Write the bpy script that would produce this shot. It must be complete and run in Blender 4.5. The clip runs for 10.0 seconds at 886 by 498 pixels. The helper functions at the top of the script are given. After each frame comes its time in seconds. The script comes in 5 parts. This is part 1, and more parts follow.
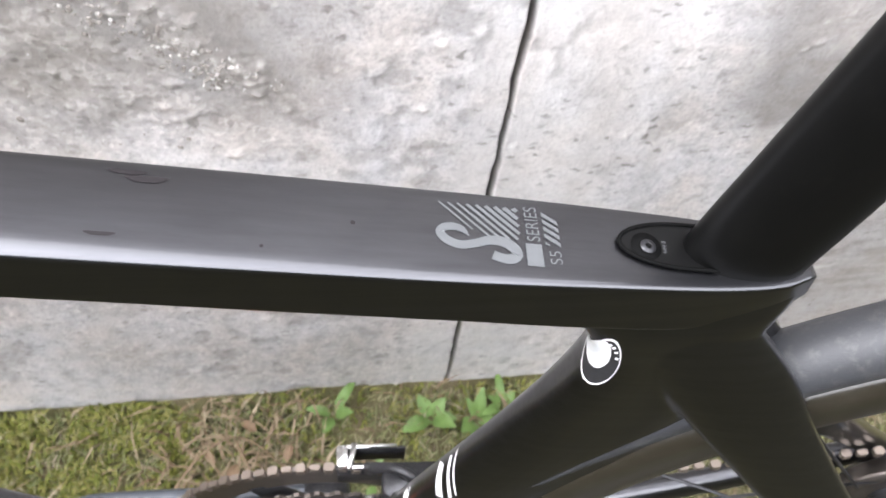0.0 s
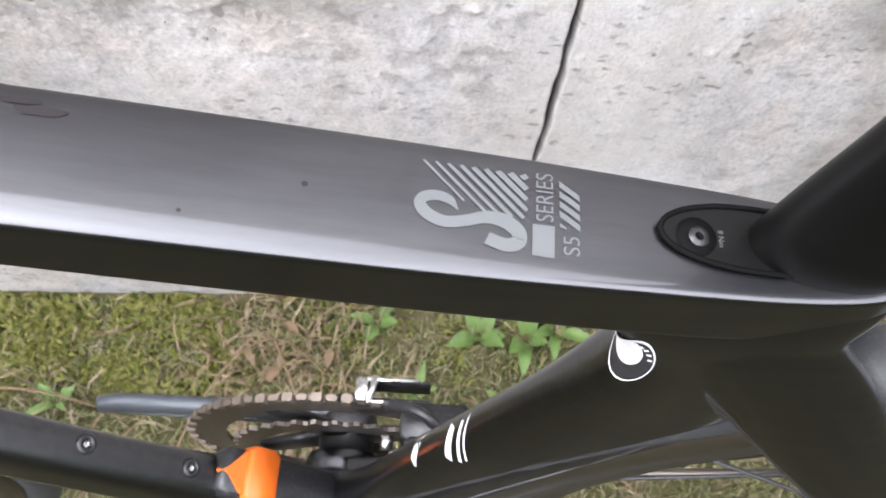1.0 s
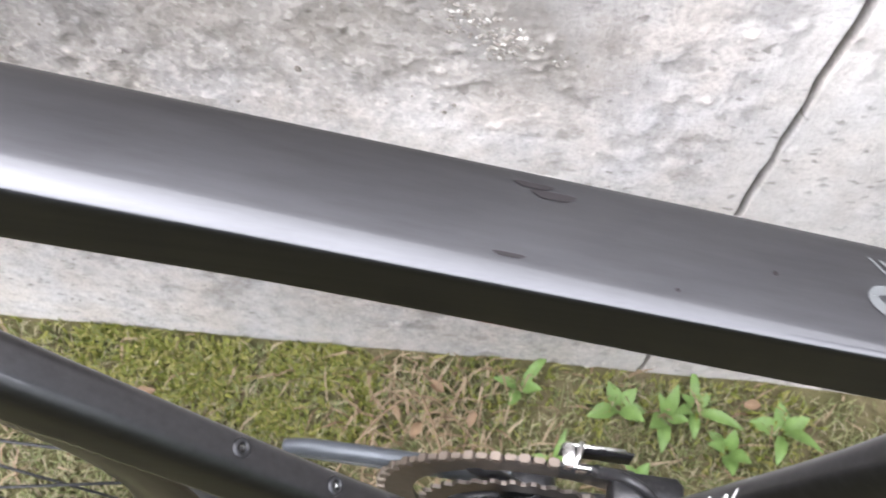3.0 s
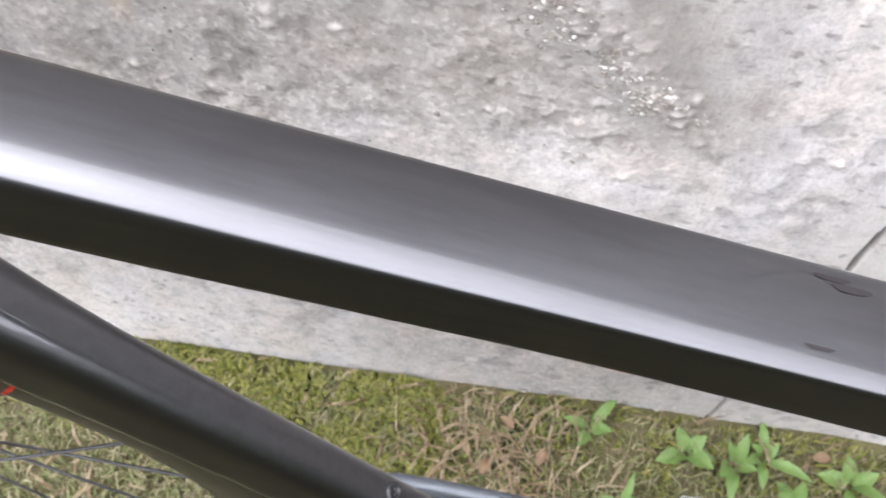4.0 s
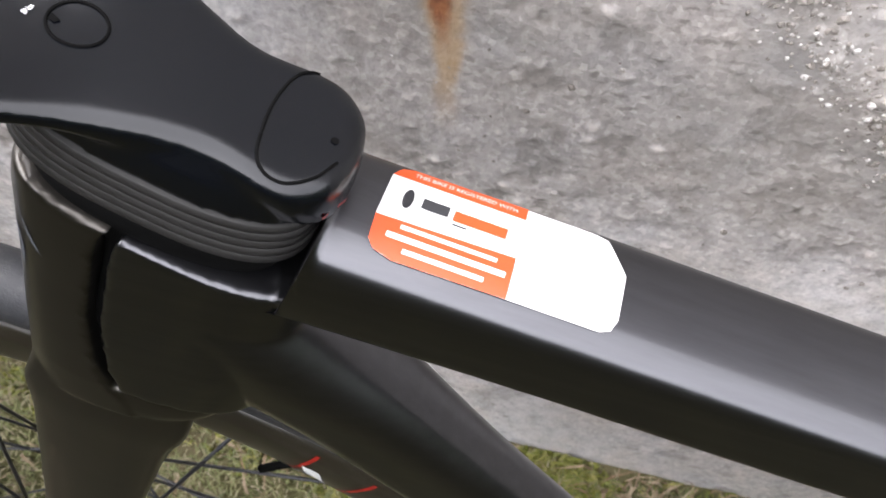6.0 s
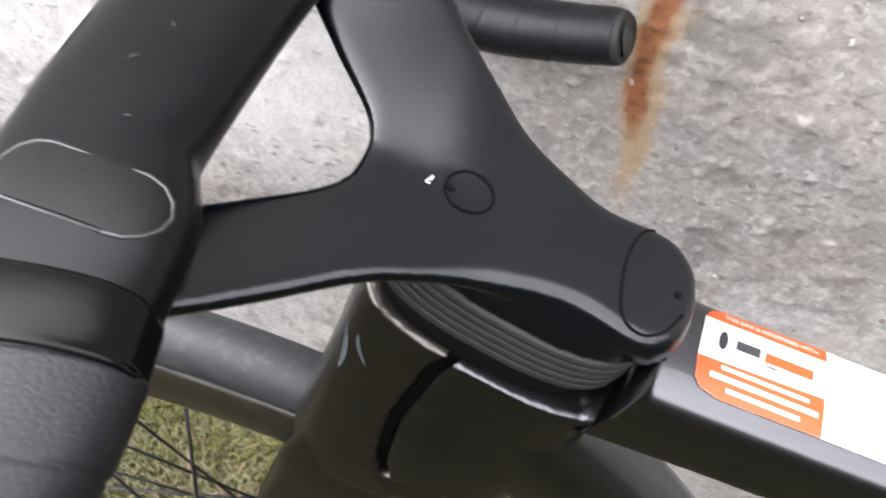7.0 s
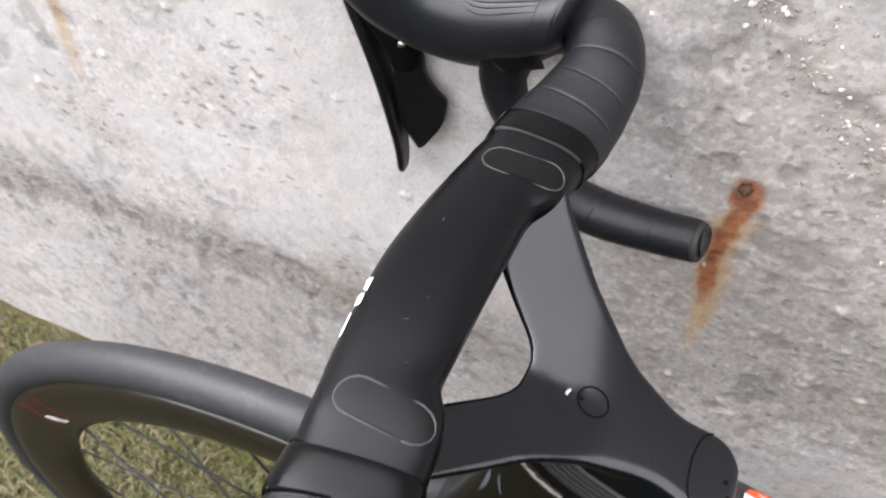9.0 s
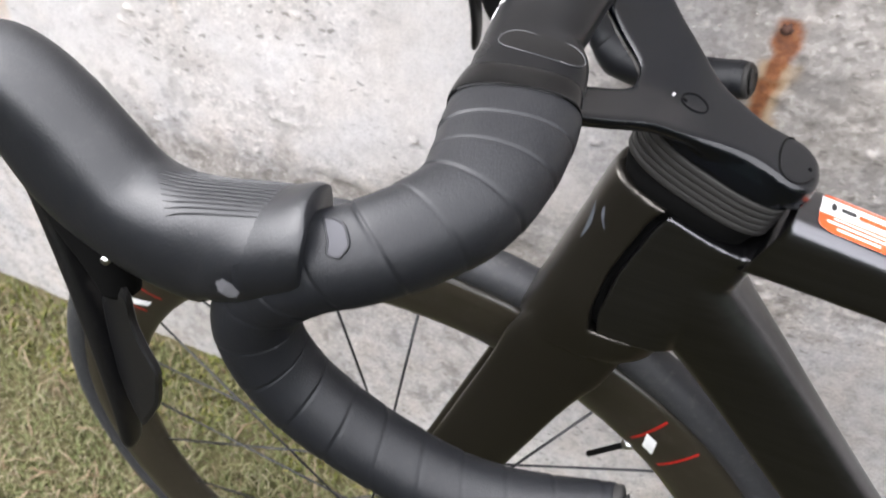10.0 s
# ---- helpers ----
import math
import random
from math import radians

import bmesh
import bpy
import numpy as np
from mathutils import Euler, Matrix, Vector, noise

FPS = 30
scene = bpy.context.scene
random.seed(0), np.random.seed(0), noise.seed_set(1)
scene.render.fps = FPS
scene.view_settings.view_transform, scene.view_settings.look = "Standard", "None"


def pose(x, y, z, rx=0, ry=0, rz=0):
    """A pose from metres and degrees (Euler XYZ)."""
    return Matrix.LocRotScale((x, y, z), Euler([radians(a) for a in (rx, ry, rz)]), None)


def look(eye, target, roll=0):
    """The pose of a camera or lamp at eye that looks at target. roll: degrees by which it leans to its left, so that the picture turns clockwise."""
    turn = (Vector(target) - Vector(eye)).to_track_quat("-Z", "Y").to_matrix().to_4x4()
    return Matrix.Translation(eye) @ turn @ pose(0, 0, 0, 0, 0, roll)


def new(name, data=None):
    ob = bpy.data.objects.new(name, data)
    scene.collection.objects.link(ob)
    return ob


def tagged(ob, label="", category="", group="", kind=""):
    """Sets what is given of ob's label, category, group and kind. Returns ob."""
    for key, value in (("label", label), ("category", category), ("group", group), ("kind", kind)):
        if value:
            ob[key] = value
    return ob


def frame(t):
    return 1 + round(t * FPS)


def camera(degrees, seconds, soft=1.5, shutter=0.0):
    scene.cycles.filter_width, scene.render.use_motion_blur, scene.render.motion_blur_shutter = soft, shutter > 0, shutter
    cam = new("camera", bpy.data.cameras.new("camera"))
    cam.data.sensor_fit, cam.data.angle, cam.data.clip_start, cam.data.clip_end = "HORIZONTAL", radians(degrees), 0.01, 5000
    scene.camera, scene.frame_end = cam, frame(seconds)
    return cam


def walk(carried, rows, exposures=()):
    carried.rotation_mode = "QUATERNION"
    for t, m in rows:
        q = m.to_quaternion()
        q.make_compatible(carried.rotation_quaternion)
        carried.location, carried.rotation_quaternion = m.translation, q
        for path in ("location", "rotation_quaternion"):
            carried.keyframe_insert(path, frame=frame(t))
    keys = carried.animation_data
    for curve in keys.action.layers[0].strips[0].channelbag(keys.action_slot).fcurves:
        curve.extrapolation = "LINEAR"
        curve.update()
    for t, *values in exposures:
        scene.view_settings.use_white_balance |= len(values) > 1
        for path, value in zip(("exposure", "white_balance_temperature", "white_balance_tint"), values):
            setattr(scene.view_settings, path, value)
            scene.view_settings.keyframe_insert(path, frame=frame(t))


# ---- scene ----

cam = camera(55.04, 10.0, soft=1.5, shutter=0.25)
PATH = [
    (0, (-0.0170, -0.3464, 0.8981), (0.1203, 0.1525, 0.0424), 9.38),
    (0.5, (0.0024, -0.3077, 0.8719), (0.0737, 0.0938, -0.0412), 7.34),
    (1, (0.0129, -0.3034, 0.8600), (0.0525, 0.0864, -0.0601), 5.09),
    (1.5, (0.0208, -0.3040, 0.8597), (0.0470, 0.0839, -0.0617), 3.84),
    (2, (0.0276, -0.3021, 0.8598), (0.0477, 0.0850, -0.0620), 3.36),
    (2.5, (-0.0057, -0.3115, 0.8724), (-0.0140, 0.0877, -0.0444), 0.28),
    (2.7, (-0.0406, -0.3139, 0.8795), (-0.0675, 0.1102, -0.0257), -0.76),
    (3.8, (-0.1385, -0.3105, 0.8864), (-0.1739, 0.1647, 0.0072), 1.78),
    (4, (-0.1539, -0.3104, 0.8940), (-0.1987, 0.1658, 0.0157), 1.85),
    (4.5, (-0.2095, -0.3100, 0.9059), (-0.2739, 0.1809, 0.0370), 2.74),
    (5, (-0.2634, -0.3100, 0.9149), (-0.3504, 0.1877, 0.0519), 2.42),
    (5.2, (-0.2807, -0.3095, 0.9153), (-0.3782, 0.1903, 0.0547), 1.94),
    (6.3, (-0.3135, -0.3023, 0.9239), (-0.4171, 0.2031, 0.0673), 1.67),
    (6.5, (-0.3314, -0.3062, 0.9319), (-0.4403, 0.2012, 0.0771), 1.52),
    (7, (-0.3711, -0.3130, 0.9569), (-0.5410, 0.2067, 0.1196), -2.01),
    (7.5, (-0.3796, -0.3012, 0.9681), (-0.5808, 0.2254, 0.1421), -2.97),
    (8, (-0.3824, -0.2997, 0.9676), (-0.5986, 0.2306, 0.1478), -4.05),
    (8.5, (-0.3913, -0.3087, 1.0167), (-0.6263, 0.2284, 0.2066), -3.42),
    (9, (-0.3946, -0.3436, 1.0866), (-0.6407, 0.1940, 0.2801), -2.09),
    (9.5, (-0.3936, -0.4182, 1.0880), (-0.6425, 0.1292, 0.2890), -1.16),
    (9.8, (-0.3940, -0.4833, 1.0461), (-0.6593, 0.1008, 0.2790), -0.80),
    (10, (-0.3940, -0.5216, 1.0226), (-0.6501, 0.1141, 0.2944), -0.38),
]
EXPOSURES = [(0.0, 3.57, 6330, 13), (2.0, 3.62, 6330, 13), (2.6, 3.64, 6330, 13), (3.9, 3.63, 6330, 14), (4.5, 3.33, 6360, 14), (6.4, 3.08, 6420, 15), (7.0, 3.40, 6450, 14), (7.5, 3.34, 6480, 14), (8.3, 3.18, 6480, 14), (9.2, 3.10, 6480, 14), (10.0, 3.26, 6450, 13)]
cam.data.dof.use_dof, cam.data.dof.focus_distance, cam.data.dof.aperture_fstop = True, 0.235, 37.0
walk(cam, [(t, look(eye, target, roll)) for t, eye, target, roll in PATH], EXPOSURES)

# ---- light: bright overcast sky with a veiled sun high to the side ----
SUN_ELEV, SUN_AZ = 54.0, 268.0  # azimuth clockwise from the wall's normal (+y)
world = bpy.data.worlds.new("overcast_sky")
scene.world = world
world.use_nodes = True
wn = world.node_tree
sky = wn.nodes.new("ShaderNodeTexSky")
sky.sky_type = "NISHITA"
sky.sun_disc = False
sky.sun_elevation = radians(SUN_ELEV)
sky.sun_rotation = radians(SUN_AZ)
sky.dust_density, sky.ozone_density, sky.air_density = 1.0, 0.6, 1.0
wash = wn.nodes.new("ShaderNodeHueSaturation")
wash.inputs["Saturation"].default_value = 0.12
bgn = wn.nodes["Background"]
bgn.inputs["Strength"].default_value = 0.15
wn.links.new(sky.outputs[0], wash.inputs["Color"])
wn.links.new(wash.outputs[0], bgn.inputs["Color"])

sun_data = bpy.data.lights.new("veiled_sun", "SUN")
sun_data.energy, sun_data.angle, sun_data.color = 0.5, radians(165), (1.0, 0.985, 0.97)
sun = new("veiled_sun", sun_data)
sun_from = Vector((math.sin(radians(SUN_AZ)) * math.cos(radians(SUN_ELEV)), math.cos(radians(SUN_AZ)) * math.cos(radians(SUN_ELEV)), math.sin(radians(SUN_ELEV))))
sun.matrix_world = look(sun_from * 20, (0, 0, 0))

# ---- materials ----
def material(name, color, rough=0.5, metal=0.0, coat=0.0, coat_rough=0.05, spec=0.5):
    m = bpy.data.materials.new(name)
    m.use_nodes = True
    b = m.node_tree.nodes["Principled BSDF"]
    b.inputs["Base Color"].default_value = (*color, 1)
    b.inputs["Roughness"].default_value = rough
    b.inputs["Metallic"].default_value = metal
    b.inputs["Coat Weight"].default_value = coat
    b.inputs["Coat Roughness"].default_value = coat_rough
    b.inputs["Specular IOR Level"].default_value = spec
    return m, m.node_tree, b


def node(nt, kind, **inputs):
    n = nt.nodes.new("ShaderNode" + kind)
    for key, value in inputs.items():
        n.inputs[key.replace("_", " ")].default_value = value
    return n


def noise_tex(nt, scale, detail=4.0, rough=0.55, coord=None):
    n = node(nt, "TexNoise", Scale=scale, Detail=detail, Roughness=rough)
    if coord is None:
        coord = nt.nodes.new("ShaderNodeTexCoord").outputs["Object"]
    nt.links.new(coord, n.inputs["Vector"])
    return n


def ramp(nt, source, *stops):
    r = nt.nodes.new("ShaderNodeValToRGB")
    el = r.color_ramp.elements
    while len(el) < len(stops):
        el.new(0.5)
    for e, (p, c) in zip(el, stops):
        e.position = p
        e.color = (*c, 1) if len(c) == 3 else c
    nt.links.new(source, r.inputs["Fac"])
    return r


def mix(nt, fac, a, b, kind="MIX"):
    m = nt.nodes.new("ShaderNodeMix")
    m.data_type, m.blend_type = "RGBA", kind
    for sock, value in ((m.inputs[0], fac), (m.inputs[6], a), (m.inputs[7], b)):
        if isinstance(value, (int, float)):
            sock.default_value = value
        elif isinstance(value, tuple):
            sock.default_value = (*value, 1)
        else:
            nt.links.new(value, sock)
    return m.outputs[2]


def bump(nt, bsdf, height, strength, distance):
    b = node(nt, "Bump", Strength=strength, Distance=distance)
    nt.links.new(height, b.inputs["Height"])
    nt.links.new(b.outputs[0], bsdf.inputs["Normal"])
    return b


def worn(name, color, rough, spread, scale, bump_strength=0.0, bump_scale=600.0, dust=0.0, **kw):
    """A plain finish with uneven gloss, a faint film of dust and fine grain."""
    m, nt, b = material(name, color, rough, **kw)
    big = noise_tex(nt, scale, 5)
    mr = node(nt, "MapRange", To_Min=rough - spread, To_Max=rough + spread)
    nt.links.new(big.outputs["Fac"], mr.inputs["Value"])
    nt.links.new(mr.outputs[0], b.inputs["Roughness"])
    if dust:
        spots = noise_tex(nt, scale * 7, 6, 0.7)
        d = ramp(nt, spots.outputs["Fac"], (0.52, (0, 0, 0)), (0.78, (dust, dust, dust)))
        c = mix(nt, d.outputs[0], color, (0.30, 0.28, 0.25))
        nt.links.new(c, b.inputs["Base Color"])
    if bump_strength:
        fine = noise_tex(nt, bump_scale, 3)
        bump(nt, b, fine.outputs["Fac"], bump_strength, 0.0006)
    return m


PAINT = worn("graphite_frame_paint", (0.076, 0.076, 0.082), 0.33, 0.03, 18, dust=0.006, metal=1.0, coat=0.75, coat_rough=0.04)
# fine lengthwise grain in the frame's lacquer
pnt = PAINT.node_tree
pmap = pnt.nodes.new("ShaderNodeMapping")
pmap.inputs["Scale"].default_value = (5.0, 220.0, 220.0)
pnt.links.new(pnt.nodes.new("ShaderNodeTexCoord").outputs["Object"], pmap.inputs["Vector"])
grain = noise_tex(pnt, 1.0, 4, 0.6, pmap.outputs[0])
pbs = pnt.nodes["Principled BSDF"]
was = pbs.inputs["Base Color"].links[0].from_socket
tone = ramp(pnt, grain.outputs["Fac"], (0.30, (0.90, 0.90, 0.905)), (0.70, (1.09, 1.09, 1.095)))
pnt.links.new(mix(pnt, 1.0, was, tone.outputs[0], "MULTIPLY"), pbs.inputs["Base Color"])
FORK_PAINT = worn("graphite_fork_paint", (0.084, 0.077, 0.068), 0.40, 0.03, 18, dust=0.010, metal=1.0, coat=0.35, coat_rough=0.10)
POST_BLACK = worn("satin_carbon_seatpost", (0.0015, 0.0015, 0.0015), 0.46, 0.05, 30, dust=0.008, spec=0.2)
STEM_BLACK = worn("satin_black_stem", (0.0008, 0.0014, 0.0028), 0.22, 0.04, 22, bump_strength=0.02, bump_scale=2500, dust=0.004, spec=0.54)
BAR_BLACK = worn("matt_black_bar", (0.0008, 0.0011, 0.0019), 0.29, 0.06, 25, bump_strength=0.04, bump_scale=2500, dust=0.005, spec=0.27)
# pale line for the bar plugs' rims: an edge highlight put into the colour
PLUG_HIGHLIGHT = worn("plug_edge_highlight", (0.0315, 0.0315, 0.0336), 0.45, 0.05, 60)
PAD_BLACK = worn("black_rubber_plug", (0.0018, 0.0018, 0.002), 0.36, 0.05, 60, bump_strength=0.1, bump_scale=1800, spec=0.27)
TAPE = worn("black_bar_tape", (0.0052, 0.0059, 0.0078), 0.45, 0.07, 35, bump_strength=0.3, bump_scale=1100, dust=0.02, spec=0.42)
HOOD = worn("black_rubber_hood", (0.0056, 0.0063, 0.0082), 0.38, 0.08, 30, bump_strength=0.2, bump_scale=900, dust=0.03, spec=0.5)
LEVER = worn("black_lever", (0.004, 0.004, 0.0045), 0.33, 0.05, 40, dust=0.04)
SPACER = worn("black_plastic_spacer", (0.026, 0.025, 0.024), 0.58, 0.06, 60, bump_strength=0.12, bump_scale=700, dust=0.04, spec=0.25)
RUBBER = worn("tyre_rubber", (0.026, 0.027, 0.030), 0.52, 0.06, 25, bump_strength=0.3, bump_scale=900, dust=0.16)
RIM_BLACK = worn("black_carbon_rim", (0.019, 0.016, 0.011), 0.32, 0.06, 15, dust=0.06, coat=0.2)
STEEL = worn("polished_steel", (0.62, 0.61, 0.60), 0.28, 0.08, 120, metal=1.0)
CHAIN_STEEL = worn("oily_chain_steel", (0.16, 0.14, 0.125), 0.38, 0.08, 150, metal=0.9)
CRANK_GREY = worn("grey_blue_crank_finish", (0.10, 0.11, 0.125), 0.40, 0.06, 60, dust=0.1, metal=0.4)
# bronze-toned upper links, with their highlights put into the colour
LINK_BRONZE = worn("pale_bronze_chain", (0.22, 0.18, 0.15), 0.42, 0.08, 200, metal=0.7)
DARK_METAL = worn("dark_anodised_metal", (0.03, 0.03, 0.033), 0.35, 0.06, 60, dust=0.15, metal=0.5)
FINISH = worn("glossy_finishing_tape", (0.0018, 0.0018, 0.002), 0.20, 0.05, 45, bump_strength=0.05, bump_scale=300, spec=0.18)
# near-black: shade of gaps and holes put into colour; also some black parts
GAP = worn("black_gaps_and_parts", (0.002, 0.002, 0.002), 0.8, 0.05, 80, spec=0.08)
ORANGE = worn("orange_plastic", (0.52, 0.10, 0.008), 0.42, 0.05, 60)
STICKER_WHITE = worn("white_vinyl", (0.56, 0.55, 0.53), 0.35, 0.05, 80)
STICKER_RED = worn("orange_vinyl", (0.50, 0.065, 0.014), 0.35, 0.05, 80)
INK = worn("black_ink", (0.02, 0.02, 0.022), 0.5, 0.05, 80)
DECAL_GREY = worn("pale_grey_decal", (0.078, 0.082, 0.085), 0.40, 0.05, 60)
DECAL_WHITE = worn("white_decal", (0.74, 0.74, 0.74), 0.30, 0.05, 60)
RED_DECAL = worn("red_decal", (0.30, 0.013, 0.010), 0.35, 0.05, 60)
SCUFF = worn("pale_scuffed_rubber", (0.085, 0.085, 0.092), 0.7, 0.1, 300, bump_strength=0.4, bump_scale=1500)
LINING = worn("grey_foam_lining", (0.048, 0.048, 0.054), 0.8, 0.05, 300)
SMUDGE = worn("greasy_smudge", (0.014, 0.012, 0.013), 0.45, 0.1, 300, spec=0.25)


# ---- mesh building ----
def spline(points, per=8):
    """Catmull-Rom through the rows of points (any number of columns)."""
    p = np.array(points, float)
    q = np.vstack([2 * p[0] - p[1], p, 2 * p[-1] - p[-2]])
    rows = []
    for i in range(1, len(q) - 2):
        for k in range(per):
            t = k / per
            a, b, c, d = q[i - 1], q[i], q[i + 1], q[i + 2]
            rows.append(0.5 * (2 * b + (c - a) * t + (2 * a - 5 * b + 4 * c - d) * t ** 2 + (3 * b - a - 3 * c + d) * t ** 3))
    rows.append(p[-1])
    return np.array(rows)


def skin(rings, caps=True):
    """Vertices and faces of a tube through closed rings of equal count."""
    n = len(rings[0])
    verts = np.vstack(rings)
    faces = []
    for i in range(len(rings) - 1):
        for k in range(n):
            a, b = i * n + k, i * n + (k + 1) % n
            faces.append((a, b, b + n, a + n))
    if caps:
        faces.append(tuple(range(n - 1, -1, -1)))
        faces.append(tuple(range((len(rings) - 1) * n, len(rings) * n)))
    return verts, faces


def unit_ring(n, e):
    th = np.linspace(0, 2 * np.pi, n, endpoint=False)
    c, s = np.cos(th), np.sin(th)
    return np.sign(c) * np.abs(c) ** (2 / e), np.sign(s) * np.abs(s) ** (2 / e)


def sweep(rows, n=32, per=8, lateral=(0, 1, 0), caps=True, wrap=None):
    """A tube along rows of (x, y, z, half width, half depth, exponent). wrap: (pitch, rise) for spiral tape."""
    r = spline(rows, per)
    p = r[:, :3]
    tan = np.gradient(p, axis=0)
    tan /= np.linalg.norm(tan, axis=1)[:, None]
    lat0 = np.array(lateral, float)
    run = np.concatenate([[0], np.cumsum(np.linalg.norm(np.diff(p, axis=0), axis=1))])
    rings = []
    for i in range(len(p)):
        lat = lat0 - tan[i] * (tan[i] @ lat0)
        lat /= np.linalg.norm(lat)
        up = np.cross(tan[i], lat)
        c, s = unit_ring(n, r[i, 5])
        k = 0.0
        if wrap:
            th = np.linspace(0, 1, n, endpoint=False)
            k = (((run[i] / wrap[0] + th) % 1.0) ** 3 * wrap[1])[:, None]
        d = np.outer(c * r[i, 3], lat) + np.outer(s * r[i, 4], up)
        if wrap:
            d = d * (1 + k / np.linalg.norm(d, axis=1)[:, None])
        rings.append(p[i] + d)
    return skin(rings, caps)


def sweep_carry(rows, n=32, per=8, start=(0, 1, 0), wrap=None):
    """Like sweep, but the side axis is carried along the bends."""
    r = spline(rows, per)
    p = r[:, :3]
    tan = np.gradient(p, axis=0)
    tan /= np.linalg.norm(tan, axis=1)[:, None]
    run = np.concatenate([[0], np.cumsum(np.linalg.norm(np.diff(p, axis=0), axis=1))])
    lat = np.array(start, float)
    rings = []
    for i in range(len(p)):
        lat = lat - tan[i] * (tan[i] @ lat)
        lat /= np.linalg.norm(lat)
        up = np.cross(tan[i], lat)
        c, s = unit_ring(n, r[i, 5])
        d = np.outer(c * r[i, 3], lat) + np.outer(s * r[i, 4], up)
        if wrap:
            th = np.linspace(0, 1, n, endpoint=False)
            f = (run[i] / wrap[0] + th) % 1.0
            k = (f - 0.5) * 0.30 * wrap[1] - np.exp(-((np.minimum(f, 1 - f) / 0.03) ** 2)) * wrap[1] * (0.7 + 0.5 * np.sin(7 * th + 3 * run[i] / wrap[0]))
            d = d * (1 + k / np.linalg.norm(d, axis=1))[:, None]
        rings.append(p[i] + d)
    return skin(rings)


def stack(rows, n=40, per=6, tilt=0.0):
    """Level superellipse slices: rows of (w, front u, rear u, half width, exponent)."""
    r = spline(rows, per)
    rings = []
    for w, uf, ur, a, e in r:
        c, s = unit_ring(n, e)
        u = (uf + ur) / 2 + s * (ur - uf) / 2
        rings.append(np.stack([u, c * a, w + tilt * (u - (uf + ur) / 2)], 1))
    return skin(rings)


def lathe(profile, n=96, axis="y"):
    """A closed profile of (radius, offset) turned about the axis."""
    prof = np.array(profile, float)
    rings = []
    for th in np.linspace(0, 2 * np.pi, n, endpoint=False):
        rings.append(np.stack([prof[:, 0] * np.cos(th), prof[:, 1], prof[:, 0] * np.sin(th)], 1))
    k = len(prof)
    verts = np.vstack(rings)
    faces = [(i * k + j, i * k + (j + 1) % k, ((i + 1) % n) * k + (j + 1) % k, ((i + 1) % n) * k + j) for i in range(n) for j in range(k)]
    return verts, faces


def rod(a, b, r, n=8):
    a, b = np.array(a, float), np.array(b, float)
    side = (0, 1, 0) if abs((b - a)[1]) < 0.8 * np.linalg.norm(b - a) else (1, 0, 0)
    return sweep([(*a, r, r, 2), (*b, r, r, 2)], n=n, per=1, lateral=side)


def box(cx, cy, cz, sx, sy, sz, e=0.0):
    """A block with chamfered upright edges."""
    e = e or min(sx, sy) * 0.12
    x, y = sx / 2, sy / 2
    o = [(-x + e, -y), (x - e, -y), (x, -y + e), (x, y - e), (x - e, y), (-x + e, y), (-x, y - e), (-x, -y + e)]
    rings = [np.array([(cx + p * k, cy + q * k, cz + z) for p, q in o]) for k, z in ((0.94, -sz / 2), (1, -sz / 2 + e * 0.5), (1, sz / 2 - e * 0.5), (0.94, sz / 2))]
    return skin(rings)


def joined(*pieces):
    verts, faces, at = [], [], 0
    for v, f in pieces:
        verts.append(np.asarray(v, float))
        faces += [tuple(i + at for i in face) for face in f]
        at += len(v)
    return np.vstack(verts), faces


def turned(vf, m):
    v = np.asarray(vf[0], float)
    a = np.array(m)
    return v @ a[:3, :3].T + a[:3, 3], vf[1]


def mirrored(vf):
    v = np.array(vf[0], float)
    v[:, 1] *= -1
    return v, [tuple(reversed(f)) for f in vf[1]]


def mesh_of(name, vf, mat, smooth=True):
    me = bpy.data.meshes.new(name)
    me.from_pydata([tuple(p) for p in np.asarray(vf[0]).tolist()], [], vf[1])
    me.materials.append(mat)
    if smooth:
        me.shade_smooth()
    me.update()
    return me


def part(name, vf, mat, parent, label="", smooth=True):
    ob = new(name, mesh_of(name, vf, mat, smooth))
    ob.parent = parent
    if label:
        tagged(ob, label)
    return ob


def fused(vf, voxel, rounds, factor=0.5):
    """One closed skin over overlapping solids, with softened joints, as vertices and faces."""
    me = bpy.data.meshes.new("raw")
    me.from_pydata([tuple(p) for p in np.asarray(vf[0]).tolist()], [], vf[1])
    ob = new("raw", me)
    rm = ob.modifiers.new("remesh", "REMESH")
    rm.mode, rm.voxel_size, rm.use_smooth_shade = "VOXEL", voxel, True
    sm = ob.modifiers.new("smooth", "SMOOTH")
    sm.factor, sm.iterations = factor, rounds
    bpy.context.view_layer.update()
    done = ob.evaluated_get(bpy.context.evaluated_depsgraph_get()).to_mesh()
    v = np.empty(len(done.vertices) * 3)
    done.vertices.foreach_get("co", v)
    f = [tuple(p.vertices) for p in done.polygons]
    bpy.data.objects.remove(ob)
    bpy.data.meshes.remove(me)
    return v.reshape(-1, 3), f


